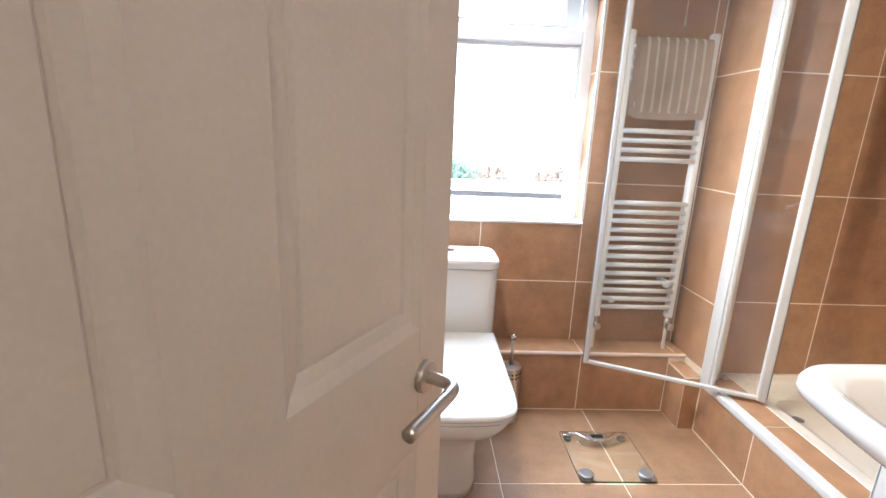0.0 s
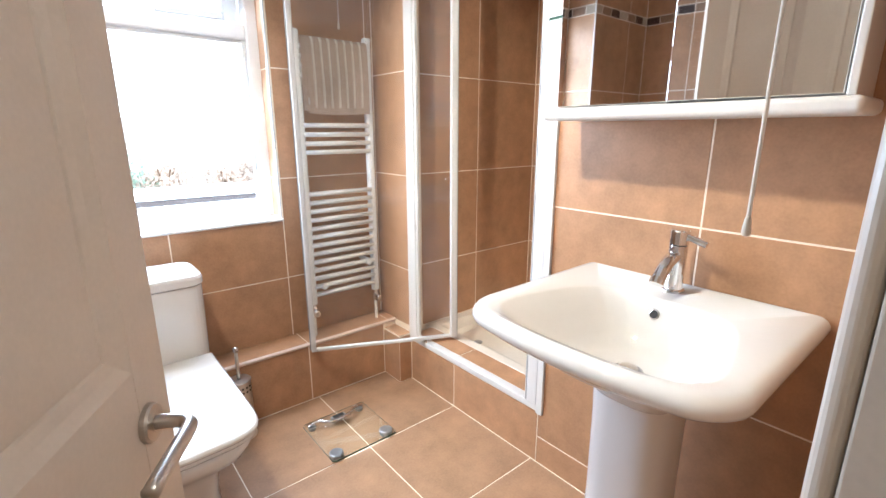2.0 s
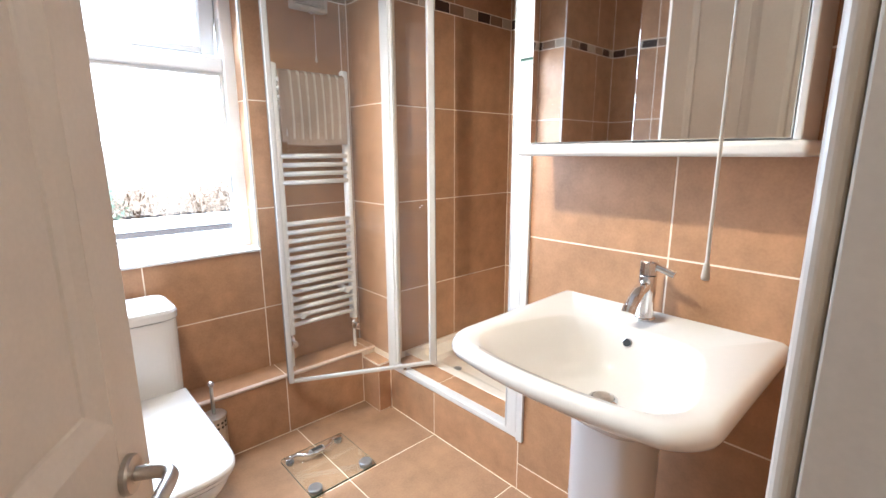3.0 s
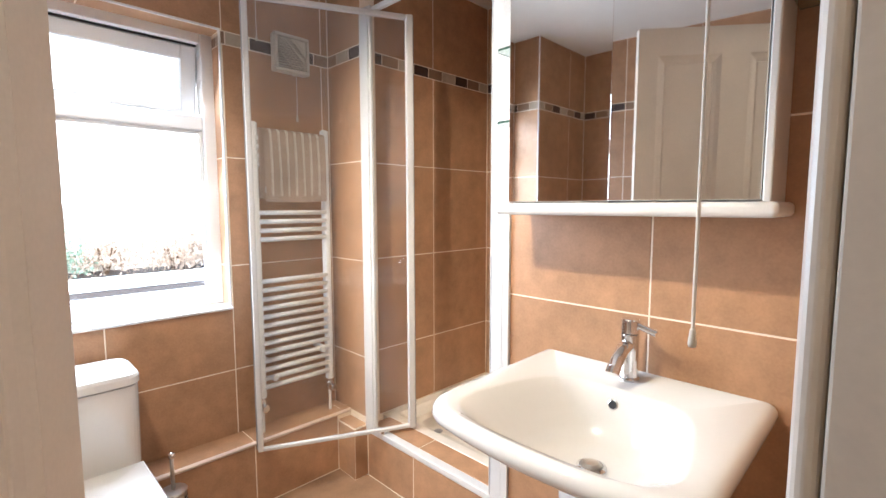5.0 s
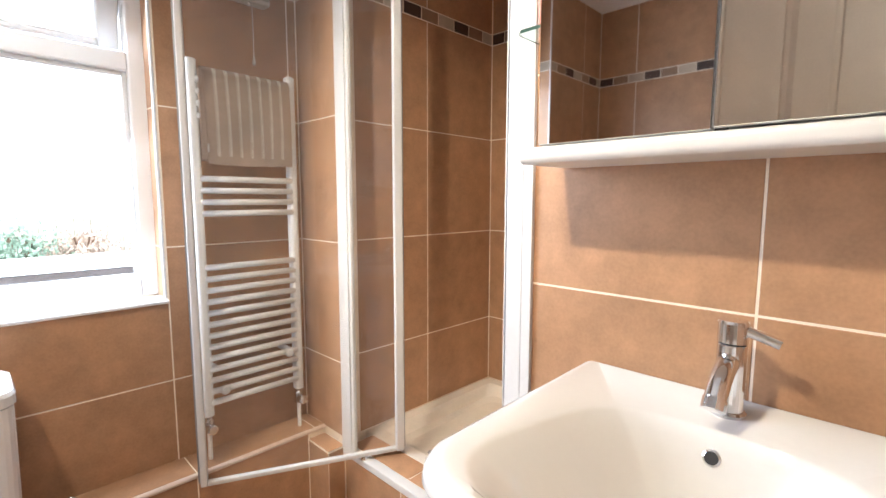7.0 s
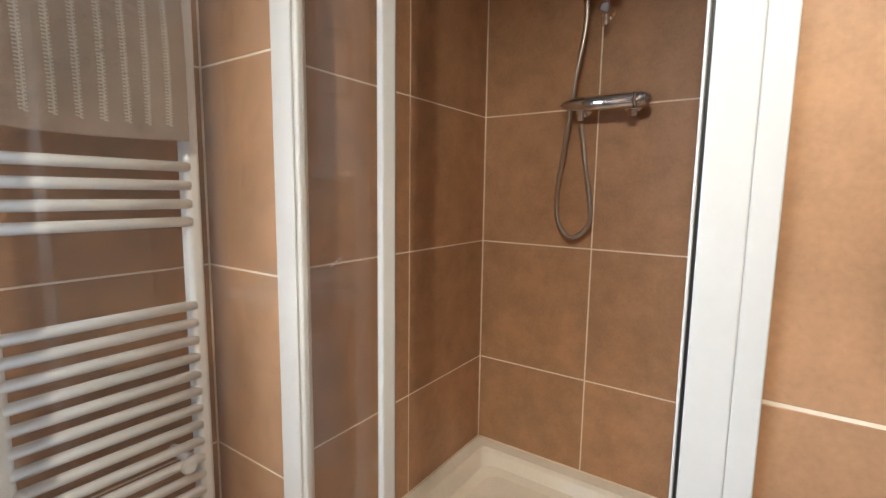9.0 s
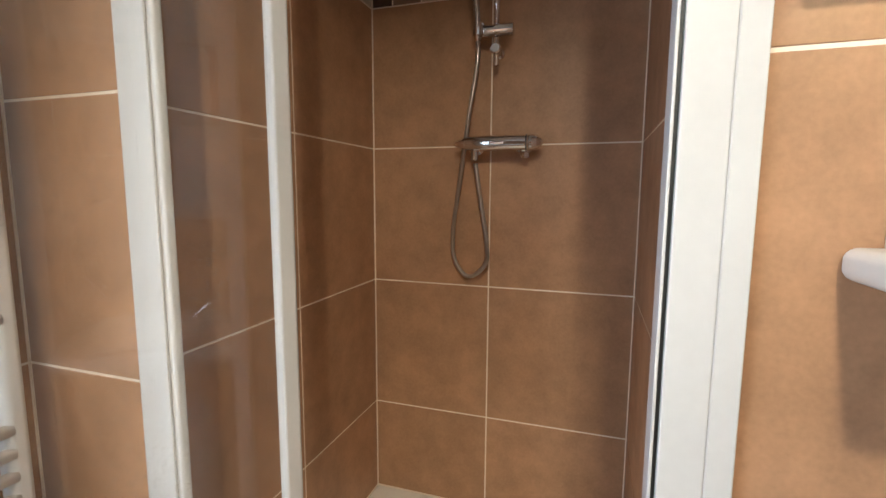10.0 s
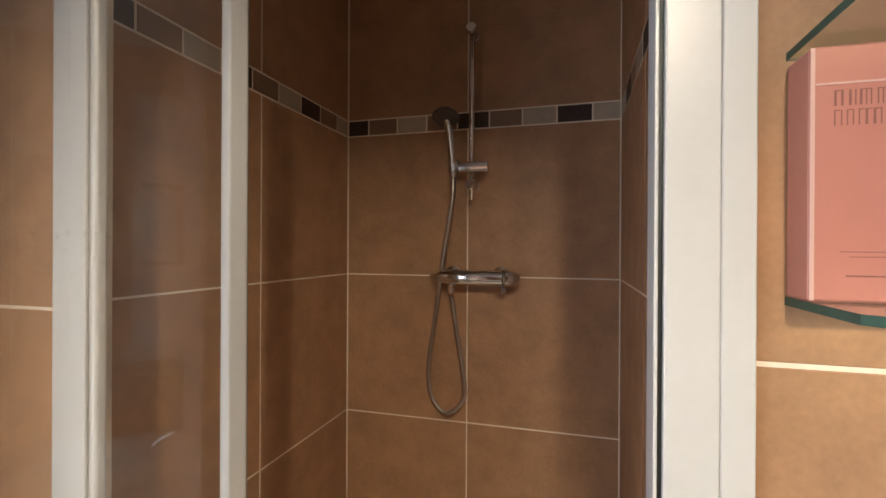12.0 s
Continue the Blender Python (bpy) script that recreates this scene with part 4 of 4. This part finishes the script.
def bathroom_scale():
    root = thing("bathroom_scale", (0.667, 1.474, 0), "glass bathroom scale with grey feet lying on the tiles", "scale")
    h = 0.142
    bm = loft([rounded(0, 0, h, h, 0.012, 0.016), rounded(0, 0, h, h, 0.012, 0.022)])
    for f in bm.faces:
        f.material_index = 1 if abs(f.normal.z) < 0.5 else 0
    part("glass_plate", bm, [PLATEGLASS, SHELFEDGE], root).visible_shadow = False
    for x in (-0.111, 0.111):
        part("foot", lathe([(0.022, 0), (0.025, 0.004), (0.025, 0.0155)], 24, m=pose(x, -0.105, 0)), GREYMETAL, root)
        part("foot_cap", lathe([(0.027, 0), (0.027, 0.004), (0.022, 0.007)], 24, m=pose(x, -0.105, 0.0222)), GREYMETAL, root)
        part("foot", lathe([(0.014, 0), (0.016, 0.004), (0.016, 0.0155)], 20, m=pose(x, 0.116, 0)), GREYMETAL, root)
        part("foot_cap", box((x - 0.018, 0.108, 0.0222), (x + 0.018, 0.126, 0.031), 0.005, 2), CHROME, root)
    pts = arc([(-0.111, 0.116, 0.029), (-0.08, 0.112, 0.032), (-0.058, 0.090, 0.032), (-0.035, 0.078, 0.032), (0.0, 0.074, 0.032), (0.035, 0.078, 0.032), (0.058, 0.090, 0.032), (0.08, 0.112, 0.032), (0.111, 0.116, 0.029)], 5)
    part("bracket_bar", tube(pts, 0.0075, 10), CHROME, root, smooth=True)
    dis = part("display", box((-0.034, 0.078, 0.0223), (0.034, 0.108, 0.036), 0.007, 2), GREYMETAL, root, "grey display housing")
    part("display_window", box((-0.024, 0.084, 0.0362), (0.024, 0.103, 0.037)), BLACK, dis)


bathroom_scale()


# ---- garden outside the window ----
structure("ground", box((-40, 2.4, -0.5), (40, 60, -0.25)), GRASS, "lawn behind the house", "ground")
structure("ground_bed", box((-16, 4.2, -0.25), (18, 13.1, -0.21)), SOIL, "dark soil bed along the fence", "ground")


def garden_fence():
    root = thing("fence", (0, 13.2, -0.25), "wooden garden fence, its colour paled to stand in for glare", "fence")
    for k in range(-22, 34):
        part("board", box((k * 0.30, 0, 0), (k * 0.30 + 0.285, 0.02, 1.24 + 0.03 * math.sin(k * 2.3)), 0.003, 1), FENCE, root)
    for z in (0.3, 1.0):
        part("rail", box((-6.6, 0.021, z), (10.2, 0.06, z + 0.08)), FENCE, root)


def bush(at, size, n, seed, label, leaf):
    rng = random.Random(seed)
    root = thing("bush", at, label, "bush", "garden bushes")
    bm = bmesh.new()
    for _ in range(n):
        a, u, r = rng.uniform(0, 6.283), rng.uniform(-0.45, 1), size * (0.3 + 0.85 * rng.random() ** 1.6)
        c = Vector((r * math.cos(a) * math.sqrt(max(0.05, 1 - u * u)), r * math.sin(a) * math.sqrt(max(0.05, 1 - u * u)), size * 0.45 + r * u * 0.9))
        m = Matrix.Translation(c) @ Euler((rng.uniform(0, 6), rng.uniform(0, 6), rng.uniform(0, 6))).to_matrix().to_4x4()
        s = size * 0.07
        vs = [bm.verts.new(m @ Vector(p)) for p in ((-s, 0, 0), (0, -s * 0.5, 0.1 * s), (s, 0, 0), (0, s * 0.5, 0.1 * s))]
        bm.faces.new(vs)
    part("crown", bm, leaf, root)
    for k in range(5):
        a = k * 1.3
        part("stem", tube([(0, 0, 0), (0.3 * size * math.cos(a), 0.3 * size * math.sin(a), size * 0.9)], 0.02, 6), TWIG, root)


garden_fence()
rng = random.Random(21)
for k in range(15):
    leaf, label = ((LEAF, "leafy blue-green garden bush beside the fence"), (RUSSET, "russet leaved garden bush beside the fence"))[(k * 7 // 3) % 2]
    size = rng.uniform(0.55, 0.95)
    bush((-6.6 + k * 0.95 + rng.uniform(-0.2, 0.2), 12.2 + rng.uniform(-0.4, 0.3), -0.24), size, 1100, 30 + k, label, leaf)



# ---- tiles, one by one ----
TILE_MESHES = {}


def piece(name, parent, corner, u, v, n, w, h, material, thick=TH, gap=0.0042):
    """One tile: face w by h from corner along u and v, its face in the plane, body behind it along -n."""
    w, h = w - gap, h - gap
    key = (round(w, 4), round(h, 4), thick, material.name)
    if key not in TILE_MESHES:
        b = 0.0012
        me = bpy.data.meshes.new(name)
        vs = []
        for d, i in ((-thick, 0.0), (-b, 0.0), (0.0, b)):
            vs += [(i, i, d), (w - i, i, d), (w - i, h - i, d), (i, h - i, d)]
        fs = [(8, 9, 10, 11)] + [(4 * r + k, 4 * r + (k + 1) % 4, 4 * r + 4 + (k + 1) % 4, 4 * r + 4 + k) for r in (0, 1) for k in range(4)]
        me.from_pydata(vs, [], fs)
        me.materials.append(material)
        TILE_MESHES[key] = me
    ob = new(name, TILE_MESHES[key])
    u, v, n = Vector(u), Vector(v), Vector(n)
    m = Matrix.Identity(4)
    for r in range(3):
        m[r][0], m[r][1], m[r][2], m[r][3] = u[r], v[r], n[r], (Vector(corner) + (u + v) * gap / 2)[r]
    ob.parent = parent
    ob.matrix_world = m
    return ob


def minus(rect, hole):
    """A rectangle less a hole: the rectangles that are left."""
    a0, b0, a1, b1 = rect
    if not hole or a1 <= hole[0] or a0 >= hole[2] or b1 <= hole[1] or b0 >= hole[3]:
        return [rect]
    out = []
    if b0 < hole[1]:
        out.append((a0, b0, a1, hole[1]))
    if b1 > hole[3]:
        out.append((a0, hole[3], a1, b1))
    m0, m1 = max(b0, hole[1]), min(b1, hole[3])
    if a0 < hole[0]:
        out.append((a0, m0, hole[0], m1))
    if a1 > hole[2]:
        out.append((hole[2], m0, a1, m1))
    return [r for r in out if r[2] - r[0] > 0.008 and r[3] - r[1] > 0.008]


def tile_face(parent, at, u, v, n, us, vs, material=TILE, hole=None):
    for a0, a1 in zip(us, us[1:]):
        for b0, b1 in zip(vs, vs[1:]):
            for r in minus((a0, b0, a1, b1), hole):
                piece("tile", parent, Vector(at) + Vector(u) * r[0] + Vector(v) * r[1], u, v, n, r[2] - r[0], r[3] - r[1], material)


def band_face(parent, at, u, n, u0, u1, start=0, pattern=(PALE, MID, DARK), hole=None):
    k, a = start, u0
    while a < u1 - 0.004:
        b = min(a + (0.074 if a == u0 else 0.1), u1)
        if u1 - b < 0.02:
            b = u1
        for r in minus((a, BAND[0], b, BAND[1]), hole):
            piece("mosaic_tile", parent, Vector(at) + Vector(u) * r[0] + Vector((0, 0, r[1])), u, (0, 0, 1), n, r[2] - r[0], r[3] - r[1], pattern[k % len(pattern)])
        a, k = b, k + 1


Z = (0, 0, 1)
FULL = [0.0] + ROWS_Z + [BAND[0]]
TOP = [BAND[1], CEIL]
WIN = (WX0, WZ0 - 0.012, WX1, WZ1 + 0.008)
# u runs so that u x v = n
NU = [-1.13, -1.093, -0.643, -0.193, 0.257, BOX_X]
NHOLE = (-WX1, WIN[1], -WX0, WIN[3])
LED = [0.279, 0.568, 1.018, 1.470, BAND[0]]
tile_face(wall_north, (0, NORTH, 0), (-1, 0, 0), Z, (0, -1, 0), NU, LED, hole=NHOLE)
tile_face(wall_north, (0, NORTH, 0), (-1, 0, 0), Z, (0, -1, 0), NU, TOP, hole=NHOLE)
band_face(wall_north, (0, NORTH, 0), (-1, 0, 0), (0, -1, 0), -1.13, BOX_X, 0, (MID, DARK, PALE, DARK, PALE, MID, DARK, PALE), hole=NHOLE)
# window reveals
REV = [WZ0, 1.018, 1.470, BAND[0]]
tile_face(wall_north, (WX1, 0, 0), (0, -1, 0), Z, (-1, 0, 0), [-2.045, -NORTH], REV)
tile_face(wall_north, (WX0, 0, 0), (0, 1, 0), Z, (1, 0, 0), [NORTH, 2.045], REV)
piece("mosaic_tile", wall_north, (WX1, 1.998, BAND[0]), (0, -1, 0), Z, (-1, 0, 0), 0.05, 0.04, PALE)
piece("mosaic_tile", wall_north, (WX1, 2.045, BAND[0]), (0, -1, 0), Z, (-1, 0, 0), 0.047, 0.04, MID)
piece("mosaic_tile", wall_north, (WX0, NORTH, BAND[0]), (0, 1, 0), Z, (1, 0, 0), 0.05, 0.04, PALE)
piece("mosaic_tile", wall_north, (WX0, 1.995, BAND[0]), (0, 1, 0), Z, (1, 0, 0), 0.05, 0.04, MID)
tile_face(wall_north, (0, 0, WZ1), (1, 0, 0), (0, -1, 0), (0, 0, -1), [WX0, -0.263, 0.187, WX1], [-2.045, -NORTH])
# nib, facing the room
for vs in (FULL[1:], TOP):
    tile_face(wall_nib, (EAST, 0, 0), (0, -1, 0), Z, (-1, 0, 0), [-NORTH, -1.676], [0.279] + FULL[2:] if vs is not TOP else TOP)
band_face(wall_nib, (EAST, 0, 0), (0, -1, 0), (-1, 0, 0), -NORTH, -1.676, 0, (MID, PALE, DARK))
# shower walls
SROWS = [0.240, 0.568, 1.018, 1.470, BAND[0]]
for vs in (SROWS, TOP):
    tile_face(wall_shower_north, (0, SH_N, 0), (-1, 0, 0), Z, (0, -1, 0), [-SH_E, -1.619, -EAST - 0.076], vs)
    tile_face(wall_shower_east, (SH_E, 0, 0), (0, -1, 0), Z, (-1, 0, 0), [-SH_N, -1.317, -SH_S], vs)
    tile_face(wall_shower_south, (0, SH_S, 0), (1, 0, 0), Z, (0, 1, 0), [EAST + 0.032, 1.60, SH_E], vs)
band_face(wall_shower_north, (0, SH_N, 0), (-1, 0, 0), (0, -1, 0), -SH_E, -EAST - 0.076, 0)
band_face(wall_shower_east, (SH_E, 0, 0), (0, -1, 0), (-1, 0, 0), -SH_N, -SH_S, 0, (DARK, MID, PALE, MID, DARK, MID, PALE, DARK, PALE))
band_face(wall_shower_south, (0, SH_S, 0), (1, 0, 0), (0, 1, 0), EAST + 0.032, SH_E, 1)
# basin wall
EROWS = [0.0, 0.110, 0.527, 0.978, 1.457, BAND[0]]
for vs in (EROWS, TOP):
    tile_face(wall_east, (EAST, 0, 0), (0, -1, 0), Z, (-1, 0, 0), [-SH_S, -0.402, -SOUTH], vs)
band_face(wall_east, (EAST, 0, 0), (0, -1, 0), (-1, 0, 0), -SH_S, -SOUTH, 1)
# west wall and south wall
for vs in (FULL, TOP):
    tile_face(wall_west, (WEST, 0, 0), (0, 1, 0), Z, (1, 0, 0), [SOUTH, 0.145, 0.595, 1.045, 1.495, BOX_Y], vs)
    tile_face(wall_south, (0, SOUTH, 0), (1, 0, 0), Z, (0, 1, 0), [DX1 + 0.06, 0.68, EAST], vs)
    tile_face(wall_south, (0, SOUTH, 0), (1, 0, 0), Z, (0, 1, 0), [WEST, -0.90, DX0 - 0.06], vs)
band_face(wall_west, (WEST, 0, 0), (0, 1, 0), (1, 0, 0), SOUTH, BOX_Y, 0)
band_face(wall_south, (0, SOUTH, 0), (1, 0, 0), (0, 1, 0), DX1 + 0.06, EAST, 2)
for vs in (FULL, TOP):
    tile_face(wall_boxing, (0, BOX_Y, 0), (-1, 0, 0), Z, (0, -1, 0), [BOX_X, 1.08, 1.30], vs)
    tile_face(wall_boxing, (-BOX_X, 0, 0), (0, 1, 0), Z, (1, 0, 0), [BOX_Y, NORTH], vs)
band_face(wall_boxing, (0, BOX_Y, 0), (-1, 0, 0), (0, -1, 0), BOX_X, 1.30, 0)
band_face(wall_boxing, (-BOX_X, 0, 0), (0, 1, 0), (1, 0, 0), BOX_Y, NORTH, 0)
# kerb
tile_face(kerb, (EAST, 0, 0), (0, -1, 0), Z, (-1, 0, 0), [-1.668, -1.347, -SH_S], [0.0, 0.2115])
tile_face(kerb, (0, 0, 0.2415), (1, 0, 0), (0, 1, 0), Z, [EAST + 0.032, 1.2625], [0.93, 1.347, 1.672])
# ledge front and top, boxing
LU = [-1.058, -0.659, -0.209, 0.241, BOX_X]
tile_face(ledge, (0, 1.81, 0), (-1, 0, 0), Z, (0, -1, 0), LU, [0.0, 0.27])
tile_face(ledge, (0, 0, 0.286), (1, 0, 0), (0, 1, 0), Z, [-BOX_X, -0.241, 0.209, 0.659, 1.087, EAST], [1.815, NORTH])
tile_face(pipe_box, (1.058, 0, 0), (0, -1, 0), Z, (-1, 0, 0), [-1.81, -1.67], [0.0, 0.244])
tile_face(pipe_box, (0, 1.67, 0), (1, 0, 0), Z, (0, -1, 0), [1.058, EAST], [0.0, 0.244])
tile_face(pipe_box, (0, 0, 0.2515), (1, 0, 0), (0, 1, 0), Z, [1.058, EAST], [1.67, 1.81])
# floor
tile_face(floor, (0, 0, 0), (1, 0, 0), (0, 1, 0), Z, [-1.30, -1.11, -0.66, -0.21, 0.24, 0.69, EAST], [SOUTH - 0.12, -0.001, 0.449, 0.897, 1.347, 1.81], FLOOR_TILE)
